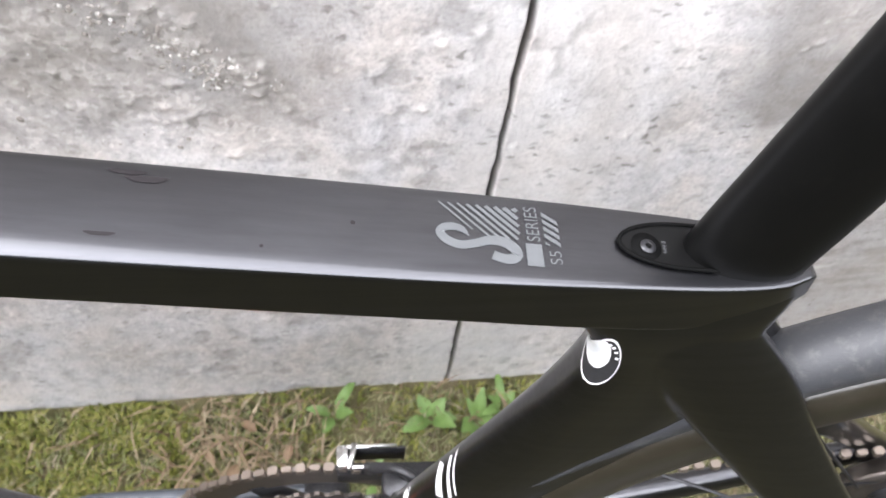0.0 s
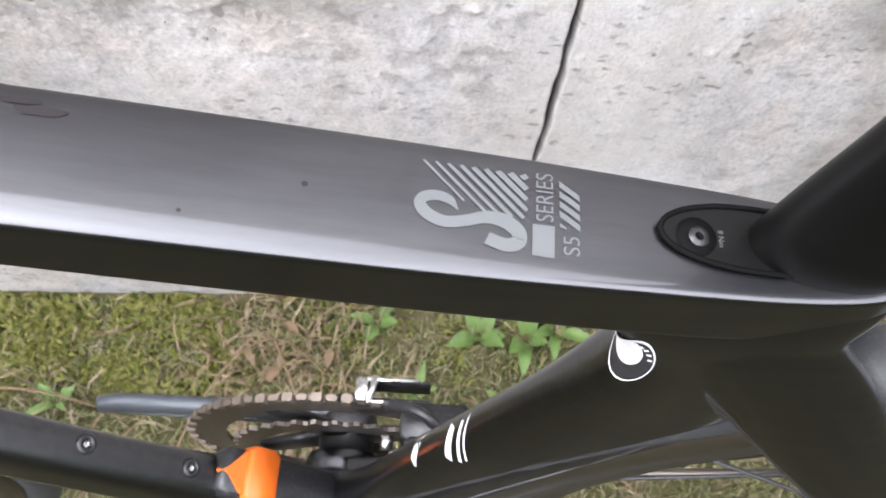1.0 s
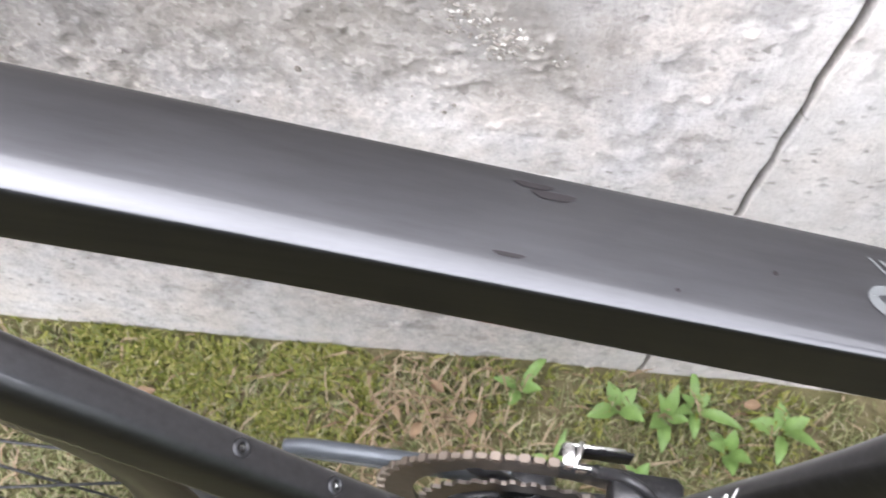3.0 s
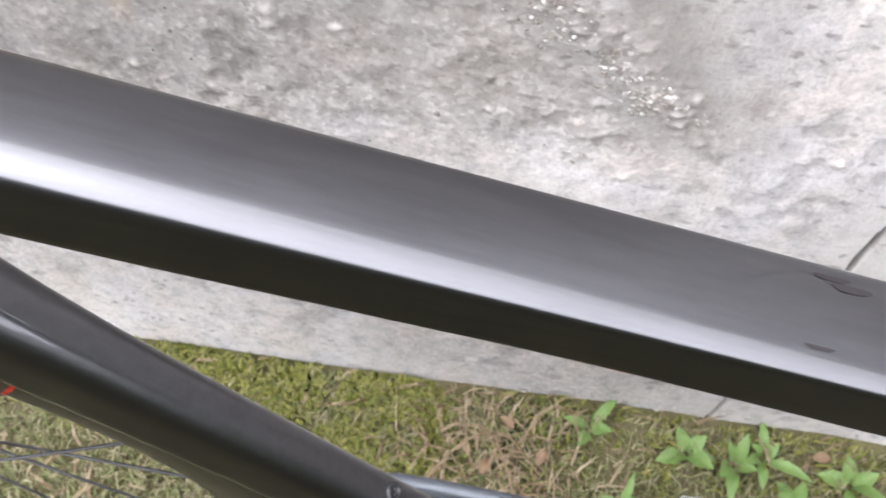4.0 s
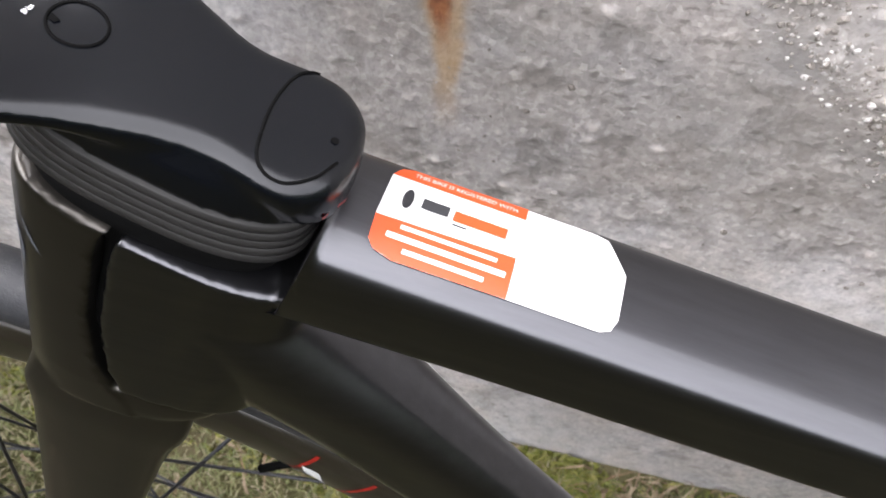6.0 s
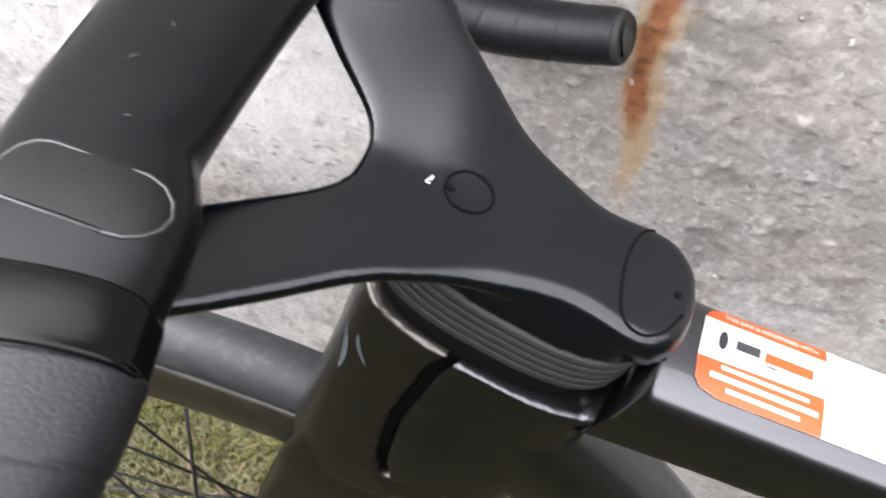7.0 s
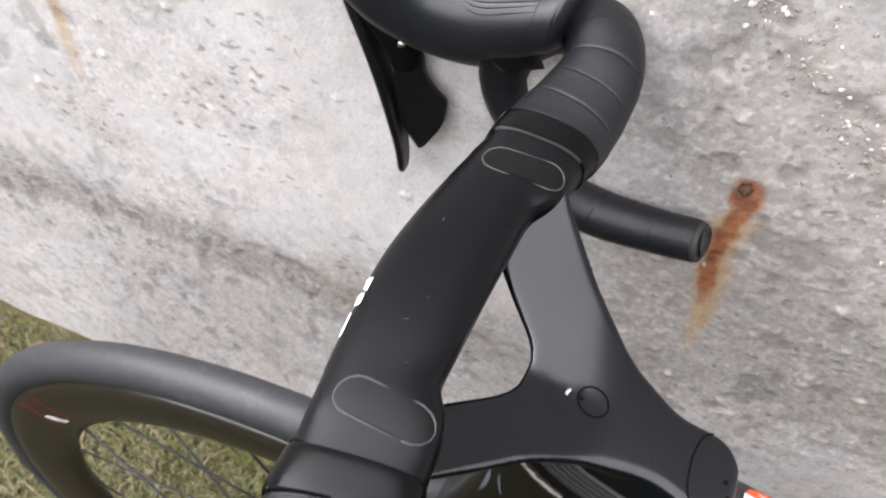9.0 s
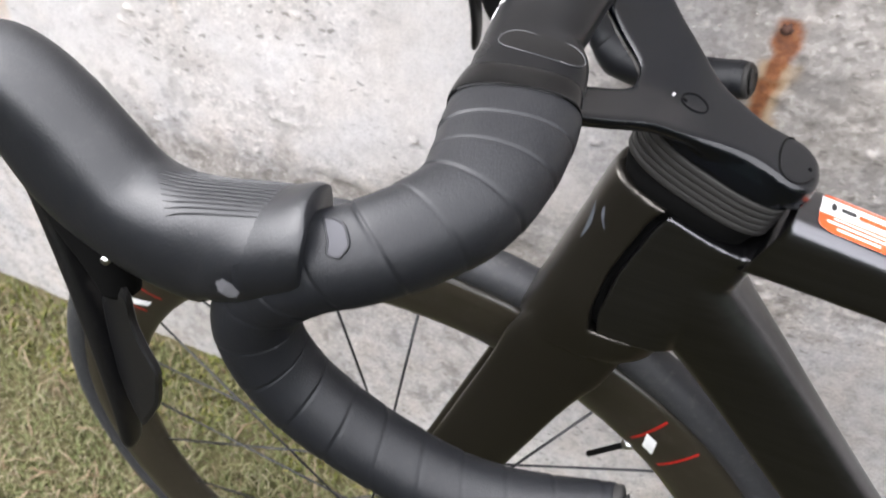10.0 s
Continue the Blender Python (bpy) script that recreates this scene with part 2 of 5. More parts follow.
def largest(vf):
    """The largest connected piece of a mesh."""
    v, f = vf
    lead = list(range(len(v)))

    def root(i):
        while lead[i] != i:
            lead[i] = lead[lead[i]]
            i = lead[i]
        return i

    for face in f:
        a = root(face[0])
        for i in face[1:]:
            lead[root(i)] = a
    tops = [root(i) for i in range(len(v))]
    main = max(set(tops), key=tops.count) if len(set(tops)) < 50 else tops[len(tops) // 2]
    keep = [i for i in range(len(v)) if tops[i] == main]
    at = {i: k for k, i in enumerate(keep)}
    return np.asarray(v)[keep], [tuple(at[i] for i in face) for face in f if tops[face[0]] == main]


# ---- the ground, the grass and the wall ----
rng = np.random.default_rng(7)


def lattice(size):
    return rng.random((size, size))


LAT = [lattice(256) for _ in range(6)]


def value_noise(x, y, cell, which=0):
    g = LAT[which]
    x, y = np.asarray(x) / cell, np.asarray(y) / cell
    xi, yi = np.floor(x).astype(int), np.floor(y).astype(int)
    fx, fy = x - xi, y - yi
    fx, fy = fx * fx * (3 - 2 * fx), fy * fy * (3 - 2 * fy)
    a, b = g[xi % 256, yi % 256], g[(xi + 1) % 256, yi % 256]
    c, d = g[xi % 256, (yi + 1) % 256], g[(xi + 1) % 256, (yi + 1) % 256]
    return (a * (1 - fx) + b * fx) * (1 - fy) + (c * (1 - fx) + d * fx) * fy


def fbm(x, y, cell, octaves=4, which=0):
    t, amp, tot = 0.0, 1.0, 0.0
    for o in range(octaves):
        t = t + amp * value_noise(x + 3.1 * o, y + 7.7 * o, cell / 2 ** o, (which + o) % 6)
        tot += amp
        amp *= 0.5
    return t / tot


def ground_height(x, y):
    x, y = np.asarray(x, float), np.asarray(y, float)
    xx = np.clip(x, -1.6, 0.8)
    near = np.exp(-(np.maximum(0, np.abs(x + 0.4) - 1.2) ** 2 + np.maximum(0, -y - 1.0) ** 2) * 2)
    slope = -0.075 * (xx - 0.02) - 0.02
    lump = (fbm(x, y, 0.22, 4, 1) - 0.5) * 0.035
    bank = 0.035 * np.exp(np.minimum(y, 0) / 0.10)
    return slope + (lump + bank) * near


def grid_axis(lo, hi, far, step):
    inner = np.arange(lo, hi + step / 2, step)
    out = []
    d, at = step, 0.0
    while at < far:
        d *= 1.5
        at += d
        out.append(at)
    out = np.array(out)
    return np.concatenate([(lo - out)[::-1], inner, hi + out])


gx, gy = grid_axis(-1.7, 0.9, 400, 0.02), grid_axis(-1.3, 0.05, 400, 0.02)
X, Y = np.meshgrid(gx, gy, indexing="ij")
nx, ny = X.shape
Z = ground_height(X, Y)
gv = np.stack([X.ravel(), Y.ravel(), Z.ravel()], 1)
gf = [(i * ny + j, (i + 1) * ny + j, (i + 1) * ny + j + 1, i * ny + j + 1) for i in range(nx - 1) for j in range(ny - 1)]

EARTH, nt, b = material("mossy_earth", (0.08, 0.06, 0.04), 0.95, spec=0.08)
n1, n2 = noise_tex(nt, 14, 6), noise_tex(nt, 90, 5)
c1 = ramp(nt, n1.outputs["Fac"], (0.35, (0.07, 0.07, 0.03)), (0.5, (0.105, 0.095, 0.046)), (0.68, (0.145, 0.12, 0.072)))
c2 = mix(nt, n2.outputs["Fac"], c1.outputs[0], (0.07, 0.06, 0.035), "MULTIPLY")
bump(nt, b, n2.outputs["Fac"], 0.8, 0.01)
# the turf is a strip along the wall; past it unseen earth, darkened for reflections
sep = nt.nodes.new("ShaderNodeSeparateXYZ")
nt.links.new(nt.nodes.new("ShaderNodeTexCoord").outputs["Object"], sep.inputs[0])
edge = node(nt, "MapRange", From_Min=-0.275, From_Max=-0.255)
nt.links.new(sep.outputs["Y"], edge.inputs["Value"])
unseen_dark = ramp(nt, n1.outputs["Fac"], (0.35, (0.011, 0.010, 0.005)), (0.7, (0.023, 0.021, 0.010)))
nt.links.new(mix(nt, edge.outputs[0], unseen_dark.outputs[0], mix(nt, 0.45, c1.outputs[0], c2)), b.inputs["Base Color"])
ground = new("ground", mesh_of("ground", (gv, gf), EARTH))
# an unseen dark green ring, added all round to cut light from the low sky
ha = np.linspace(0, 2 * np.pi, 160, endpoint=False)
hr = 8.5 + 0.5 * np.array([value_noise(math.cos(a) * 9, math.sin(a) * 9, 0.9, 2) for a in ha])
ht = 4.0 + 0.9 * np.array([value_noise(math.cos(a) * 9 + 40, math.sin(a) * 9, 0.7, 3) for a in ha])
hz = lambda d: np.stack([np.cos(ha) * (hr + d), np.sin(ha) * (hr + d), np.full(160, -1.0)], 1)
crown = lambda d, k: np.stack([np.cos(ha) * (hr + d), np.sin(ha) * (hr + d), ht * k], 1)
LOW_SKY_BLOCK, nt, b = material("low_sky_block_green", (0.04, 0.06, 0.025), 0.8, spec=0.2)
hn = noise_tex(nt, 3.0, 8, 0.7)
nt.links.new(ramp(nt, hn.outputs["Fac"], (0.35, (0.015, 0.022, 0.010)), (0.65, (0.060, 0.080, 0.030))).outputs[0], b.inputs["Base Color"])
bump(nt, b, hn.outputs["Fac"], 1.0, 0.3)
hedge = new("backdrop", mesh_of("backdrop", skin([hz(0), crown(0, 0.9), crown(0.3, 1.0), crown(1.0, 0.95), hz(1.3)], False), LOW_SKY_BLOCK))
tagged(hedge, "unseen dark green ring added to block low sky light", "hedge", kind="structure")
tagged(ground, "mossy uneven earth under turf along the wall", "ground", kind="structure")


def leaf_material(name, stops, trans=0.25, rough=0.6):
    m, nt, b = material(name, (0.1, 0.1, 0.03), rough, spec=0.3)
    geo = nt.nodes.new("ShaderNodeNewGeometry")
    r = ramp(nt, geo.outputs["Random Per Island"], *stops)
    spots = noise_tex(nt, 160, 3)
    c = mix(nt, 0.5, r.outputs[0], mix(nt, spots.outputs["Fac"], (0.35, 0.35, 0.3), (1.0, 1.0, 1.0)), "MULTIPLY")
    c = mix(nt, 1.0, c, (0.66, 0.66, 0.66), "MULTIPLY")
    nt.links.new(c, b.inputs["Base Color"])
    b.inputs["Subsurface Weight"].default_value = 0.0
    return m


GRASS = leaf_material("turf_blades", ((0.0, (0.17, 0.20, 0.07)), (0.30, (0.23, 0.25, 0.10)), (0.55, (0.30, 0.29, 0.135)), (0.76, (0.37, 0.335, 0.19)), (0.93, (0.45, 0.39, 0.27)), (1.0, (0.25, 0.19, 0.12))))
MOSS = leaf_material("yellow_moss", ((0.0, (0.16, 0.19, 0.03)), (0.5, (0.27, 0.28, 0.05)), (1.0, (0.38, 0.34, 0.13))))
DEAD = leaf_material("dead_stalks", ((0.0, (0.36, 0.27, 0.17)), (0.5, (0.26, 0.17, 0.10)), (1.0, (0.48, 0.38, 0.26))))
WEED = leaf_material("weed_leaf", ((0.0, (0.11, 0.20, 0.05)), (0.5, (0.18, 0.30, 0.08)), (1.0, (0.27, 0.38, 0.14))), rough=0.45)


def blades(count, xr, yr, length, width, lean, bias=None, seed=1):
    r = np.random.default_rng(seed)
    x, y = r.uniform(*xr, count), r.uniform(*yr, count)
    if bias is not None:
        keep = r.random(count) < bias(x, y)
        x, y = x[keep], y[keep]
    k = len(x)
    z = ground_height(x, y) - 0.004
    th = r.uniform(0, 2 * np.pi, k)
    ln = r.uniform(*length, k)
    wd = r.uniform(*width, k)
    tip = r.uniform(*lean, k)
    dx, dy = np.cos(th), np.sin(th)
    px, py = -dy * wd, dx * wd
    base = np.stack([x, y, z], 1)
    side = np.stack([px, py, np.zeros(k)], 1)
    mid = base + np.stack([dx * ln * tip * 0.35, dy * ln * tip * 0.35, ln * (0.62 - 0.25 * tip)], 1)
    end = base + np.stack([dx * ln * tip, dy * ln * tip, ln * np.sqrt(np.maximum(0.02, 1 - tip ** 2)) * 0.8], 1)
    end[:, 1] = np.minimum(end[:, 1], -0.004)
    mid[:, 1] = np.minimum(mid[:, 1], -0.004)
    v = np.stack([base - side, base + side, mid + side * 0.8, mid - side * 0.8, end], 1).reshape(-1, 3)
    o = np.arange(k)[:, None] * 5
    quads = (o + np.array([0, 1, 2, 3])).tolist()
    tris = (o + np.array([3, 2, 4])).tolist()
    return v, [tuple(f) for f in quads] + [tuple(f) for f in tris]


turf_zone = lambda x, y: 0.15 + 1.1 * fbm(x, y, 0.16, 3, 2)
near_turf = blades(44000, (-1.6, 0.75), (-0.268, -0.012), (0.012, 0.034), (0.0006, 0.0014), (0.25, 0.95), turf_zone, 3)
turf = new("grass", mesh_of("grass", near_turf, GRASS, False))
tagged(turf, "short yellow-green turf mixed with straw", "grass", kind="stuff")
moss_zone = lambda x, y: np.where((x > -0.48) & (x < -0.17), 0.9, 0.12) * (fbm(x, y, 0.03, 3, 4) > 0.42)
moss = new("moss", mesh_of("moss", blades(46000, (-1.5, 0.3), (-0.10, -0.004), (0.012, 0.030), (0.0010, 0.0022), (0.1, 0.8), moss_zone, 5), MOSS, False))
tagged(moss, "yellow-green moss cushion along the wall foot", "moss", kind="stuff")
dead_zone = lambda x, y: np.where((x > -0.19) & (x < -0.03), 1.0, 0.12)
dead = new("dead_grass", mesh_of("dead_grass", blades(6500, (-1.3, 0.6), (-0.34, -0.006), (0.025, 0.065), (0.0008, 0.0020), (0.6, 1.0), dead_zone, 6), DEAD, False))
tagged(dead, "dry brown stalks and leaf litter at the wall foot", "dead grass", kind="stuff")

# concrete wall: one long slab with a vertical joint, cast bands, broken skin and rust runs
JOINT_X = 0.107
xs = np.unique(np.round(np.concatenate([grid_axis(-1.25, 0.42, 7, 0.0023), np.arange(JOINT_X - 0.006, JOINT_X + 0.006, 0.0006)]), 5))
zs = np.concatenate([[-0.4, -0.25, -0.12], np.arange(-0.06, 0.42, 0.0035), np.arange(0.42, 0.97, 0.0023), [0.98, 1.02, 1.08, 1.15, 1.22]])
XW, ZW = np.meshgrid(xs, zs, indexing="ij")


def smooth01(t):
    t = np.clip(t, 0, 1)
    return t * t * (3 - 2 * t)


rag = fbm(XW, ZW, 0.06, 4, 0) - 0.5
# broken zone to the side of a slanting ridge, and the coarse cast band
ridge = (ZW - (0.510 - 1.03 * (XW + 0.05))) + rag * 0.035
left_of = smooth01(-(ridge) / 0.06) * smooth01((XW + 0.50) / 0.12) * smooth01((ZW - 0.40 + rag * 0.1) / 0.08) * smooth01((0.02 - XW) / 0.06)
crest = np.exp(-((ridge / 0.024) ** 2)) * smooth01((0.10 - XW) / 0.1) * smooth01((ZW - 0.47) / 0.04)
band_top, band_low = 0.49 - 0.03 * (XW + 0.6), 0.40 - 0.02 * (XW + 0.6)
band = smooth01((band_top - ZW + rag * 0.05) / 0.035) * smooth01((ZW - band_low + rag * 0.05) / 0.035) * smooth01((-0.42 - XW) / 0.15)
blotch = smooth01((fbm(XW, ZW, 0.20, 4, 3) - 0.52) / 0.12)
rough_mask = np.clip(np.maximum.reduce([left_of * 0.8, band, crest, blotch * 0.45]), 0, 1)
grit = fbm(XW, ZW, 0.013, 3, 2) - 0.5
patch = smooth01((fbm(XW, ZW, 0.11, 3, 1) - 0.46) / 0.14)
hollow = smooth01((fbm(XW * 1.15, ZW, 0.019, 3, 5) - 0.60) / 0.07) * np.clip(0.10 + 0.55 * patch + 0.6 * rough_mask, 0, 1)
depth = 0.0030 * (fbm(XW, ZW, 0.30, 3, 4) - 0.5) + 0.0008 * grit + (0.25 * patch + rough_mask) * 0.0012 * grit - 0.0009 * hollow
depth += 0.0022 * crest - 0.0014 * left_of - 0.0014 * band
# loose stones in the skin, thickest along the ridge and the band
pebble = np.zeros_like(XW)
xr, zr = np.where((xs > -1.25) & (xs < 0.45))[0], np.where((zs > -0.06) & (zs < 0.96))[0]
prng = np.random.default_rng(11)
for k in range(8800):
    px, pz = prng.uniform(-1.25, 0.45), prng.uniform(0.0, 0.95)
    if k > 8300:
        pz = prng.uniform(0.46, 0.95)
        px = -0.05 - (pz - 0.51) / 1.03 + prng.normal(0, 0.028)
    ii, jj = int(np.searchsorted(xs, px)), int(np.searchsorted(zs, pz))
    here = rough_mask[min(ii, len(xs) - 1), min(jj, len(zs) - 1)]
    at_crest = crest[min(ii, len(xs) - 1), min(jj, len(zs) - 1)]
    if prng.random() > 0.12 + 0.34 * here + 0.20 * at_crest:
        continue
    r = prng.uniform(0.0016, 0.0026) if prng.random() < 0.85 else prng.uniform(0.0026, 0.0042)
    i0, i1, j0, j1 = max(0, ii - 16), ii + 16, max(0, jj - 6), jj + 7
    q = ((XW[i0:i1, j0:j1] - px) ** 2 + ((ZW[i0:i1, j0:j1] - pz) * 1.15) ** 2) / r ** 2
    hump = np.exp(-q * q)
    depth[i0:i1, j0:j1] += hump * r * prng.uniform(0.25, 0.55)
    pebble[i0:i1, j0:j1] = np.maximum(pebble[i0:i1, j0:j1], hump * prng.uniform(0.1, 0.8) ** 1.5)
wob = 0.0025 * (value_noise(ZW, ZW * 0 + 2.0, 0.05, 1) - 0.5) + 0.0015 * (value_noise(ZW, ZW * 0 + 9.0, 0.012, 2) - 0.5)
gap = np.exp(-(((XW - JOINT_X - wob) / (0.0009 + 0.0011 * value_noise(ZW, ZW * 0 + 4, 0.018, 3))) ** 2))
depth -= 0.016 * gap
YW = -depth
YW[:, zs > 1.2] = 0
n_x, n_z = XW.shape
front = np.stack([XW.ravel(), YW.ravel(), ZW.ravel()], 1)
wf = [(i * n_z + j, (i + 1) * n_z + j, (i + 1) * n_z + j + 1, i * n_z + j + 1) for i in range(n_x - 1) for j in range(n_z - 1)]
nfront = len(front)
x0, x1, zb, zt = xs[0], xs[-1], zs[0], zs[-1]
back = np.array([(x0, 0.22, zb), (x1, 0.22, zb), (x1, 0.22, zt), (x0, 0.22, zt)])
k = nfront
ids = lambda i, j: i * n_z + j
wf += [(k + 1, k, k + 3, k + 2)]
wf += [tuple([k + 3] + [ids(i, n_z - 1) for i in range(n_x)] + [k + 2])]
wf += [tuple([ids(0, j) for j in range(n_z)] + [k + 3, k]), tuple([ids(n_x - 1, j) for j in range(n_z - 1, -1, -1)] + [k + 1, k + 2])]


def streak(x, z, top, foot, width, lean=0.0, which=0):
    t = np.clip((top - z) / (top - foot), 0, 1)
    mid = x + lean * t + 0.006 * (value_noise(z, z * 0 + which, 0.05, which) - 0.5)
    w = width * (1.0 - 0.55 * t) * (0.8 + 0.5 * value_noise(z, z * 0 + 5, 0.02, which))
    on = smooth01((top - z) / 0.006) * (1 - smooth01((top - z - 0.55 * (top - foot)) / (0.45 * (top - foot))))
    edge = np.abs((XW - mid) / w) + 0.9 * (fbm(XW, ZW, 0.010, 3, 4) - 0.5)
    return np.exp(-np.clip(edge, 0, None) ** 4) * on


head_rust = streak(-0.366, ZW, 0.731, 0.664, 0.0082, 0.000, 1) * (ZW > 0.66)
mid_rust = streak(-0.3670, ZW, 0.686, 0.590, 0.0062, 0.002, 1)
rust = np.clip((np.maximum(head_rust * 1.2, mid_rust)) * (0.75 + 0.6 * fbm(XW, ZW, 0.012, 3, 1)) * 1.2, 0, 1)
pale = np.clip(streak(-0.846, ZW, 0.84, 0.60, 0.010, -0.006, 2) + streak(-1.064, ZW, 0.75, 0.53, 0.012, 0.0, 3) + 1.2 * streak(-0.3655, ZW, 0.70, 0.525, 0.0105, 0.004, 1), 0, 1)
# darker tone beside the ridge, at the far right, left of the ridge, on the band
dark_zones = 0.9 * np.exp(-(((XW + 0.055 + 0.40 * (ZW - 0.53) + rag * 0.02) / 0.015) ** 2)) * smooth01((ZW - 0.50) / 0.03)
dark_zones = np.clip(dark_zones + 0.95 * np.exp(-(((XW - 0.285 + 0.1 * (ZW - 0.5)) / 0.035) ** 2)) * smooth01((ZW - 0.44 + rag * 0.1) / 0.05) + 0.75 * smooth01((XW - 0.29 + rag * 0.05) / 0.05) + 0.55 * smooth01((XW + 0.50) / 0.1) * smooth01((0.03 - XW + rag * 0.1) / 0.05) * smooth01((ZW - 0.44 + rag * 0.12) / 0.08) + 0.55 * band, 0, 1)
# paler tone on the smooth part above the band and beside the joint
pale_skin = smooth01((-0.46 - XW + rag * 0.25) / 0.10) * smooth01((ZW - band_top + rag * 0.06) / 0.03) * (0.65 + 0.5 * fbm(XW, ZW, 0.09, 3, 2))
pale_skin = np.clip(np.maximum(pale_skin, 0.7 * smooth01((XW - 0.02 + rag * 0.2) / 0.06) * smooth01((0.24 - XW + rag * 0.1) / 0.05)), 0, 1)
drip = smooth01((fbm(XW, ZW * 0.12, 0.05, 3, 3) - 0.5) / 0.2)

CONCRETE, nt, b = material("weathered_concrete", (0.42, 0.40, 0.38), 0.88, spec=0.25)
co = nt.nodes.new("ShaderNodeTexCoord").outputs["Object"]
big, mid_n, small = noise_tex(nt, 5, 5, 0.6, co), noise_tex(nt, 62, 7, 0.72, co), noise_tex(nt, 330, 4, 0.65, co)
base = ramp(nt, big.outputs["Fac"], (0.30, (0.41, 0.40, 0.39)), (0.52, (0.50, 0.485, 0.475)), (0.72, (0.58, 0.565, 0.55)))
fleck = ramp(nt, mid_n.outputs["Fac"], (0.30, (0.60, 0.59, 0.58)), (0.5, (1, 1, 1)), (0.70, (1.24, 1.23, 1.22)))
c = mix(nt, 0.85, base.outputs[0], fleck.outputs[0], "MULTIPLY")
vor = node(nt, "TexVoronoi", Scale=270.0, Randomness=1.0)
nt.links.new(co, vor.inputs["Vector"])
stone = ramp(nt, vor.outputs["Color"], (0.15, (0.13, 0.115, 0.10)), (0.45, (0.34, 0.31, 0.28)), (0.7, (0.52, 0.48, 0.44)), (0.9, (0.85, 0.80, 0.75)))


def attr(name):
    a = nt.nodes.new("ShaderNodeAttribute")
    a.attribute_name = name
    return a.outputs["Fac"]


def times(a, k):
    m = nt.nodes.new("ShaderNodeMath")
    m.operation = "MULTIPLY"
    nt.links.new(a, m.inputs[0])
    m.inputs[1].default_value = k
    return m.outputs[0]


speck = ramp(nt, small.outputs["Fac"], (0.30, (0.68, 0.67, 0.66)), (0.48, (1, 1, 1)), (0.70, (1.20, 1.19, 1.18)))
c = mix(nt, 0.8, c, speck.outputs[0], "MULTIPLY")
tone = noise_tex(nt, 16, 3, 0.6, co)
hue = ramp(nt, tone.outputs["Fac"], (0.36, (0.97, 0.99, 1.02)), (0.50, (1.0, 1.0, 1.0)), (0.64, (1.03, 1.0, 0.97)))
c = mix(nt, 1.0, c, hue.outputs[0], "MULTIPLY")
rough_a = attr("broken")
c = mix(nt, times(attr("pale_skin"), 0.50), c, (0.66, 0.645, 0.63))
c = mix(nt, times(rough_a, 0.45), c, stone.outputs[0])
c = mix(nt, times(attr("dark_zones"), 0.70), c, (0.175, 0.158, 0.145))
c = mix(nt, times(attr("pebble"), 0.8), c, (0.74, 0.70, 0.66))
# small dark air holes, longer than high, in clusters
wobble = noise_tex(nt, 60, 3, 0.6, co)
warped = mix(nt, 0.010, co, wobble.outputs["Color"], "LINEAR_LIGHT")
split = nt.nodes.new("ShaderNodeSeparateXYZ")
nt.links.new(warped, split.inputs[0])
flat_co = nt.nodes.new("ShaderNodeCombineXYZ")
nt.links.new(times(split.outputs["X"], 60.0), flat_co.inputs[0])
nt.links.new(times(split.outputs["Z"], 115.0), flat_co.inputs[1])
hole = node(nt, "TexVoronoi", Scale=1.0, Randomness=1.0)
hole.voronoi_dimensions = "2D"
nt.links.new(flat_co.outputs[0], hole.inputs["Vector"])
spot = ramp(nt, hole.outputs["Distance"], (0.13, (1, 1, 1)), (0.26, (0, 0, 0)))
where = ramp(nt, noise_tex(nt, 6, 5, 0.7, co).outputs["Fac"], (0.47, (0, 0, 0)), (0.56, (1, 1, 1)))
pick = ramp(nt, hole.outputs["Color"], (0.46, (0, 0, 0)), (0.62, (1, 1, 1)))
pits = mix(nt, 1.0, mix(nt, 1.0, spot.outputs[0], where.outputs[0], "MULTIPLY"), pick.outputs[0], "MULTIPLY")
c = mix(nt, times(pits, 0.65), c, (0.15, 0.138, 0.125))
c = mix(nt, times(attr("drip"), 0.16), c, (0.30, 0.28, 0.25))
# the joint and the hollows are coloured darker
c = mix(nt, times(attr("recess_dark"), 0.75), c, (0.085, 0.075, 0.065))
c = mix(nt, times(attr("pale_rust"), 0.62), c, (0.42, 0.27, 0.12))
rn = noise_tex(nt, 120, 4, 0.6, co)
rc = ramp(nt, rn.outputs["Fac"], (0.3, (0.13, 0.040, 0.018)), (0.55, (0.27, 0.098, 0.038)), (0.8, (0.38, 0.185, 0.080)))
c = mix(nt, times(attr("rust"), 0.92), c, rc.outputs[0])
c = mix(nt, 1.0, c, (0.98, 0.965, 0.955), "MULTIPLY")
nt.links.new(c, b.inputs["Base Color"])
hsum = nt.nodes.new("ShaderNodeMath")
hsum.operation = "ADD"
nt.links.new(times(small.outputs["Fac"], 0.5), hsum.inputs[0])
nt.links.new(mid_n.outputs["Fac"], hsum.inputs[1])
bump(nt, b, hsum.outputs[0], 0.55, 0.0022)

wall = new("wall_north", mesh_of("wall_north", (np.vstack([front, back]), wf), CONCRETE))
tagged(wall, "weathered grey concrete wall with broken skin and rust runs", "wall", kind="structure")
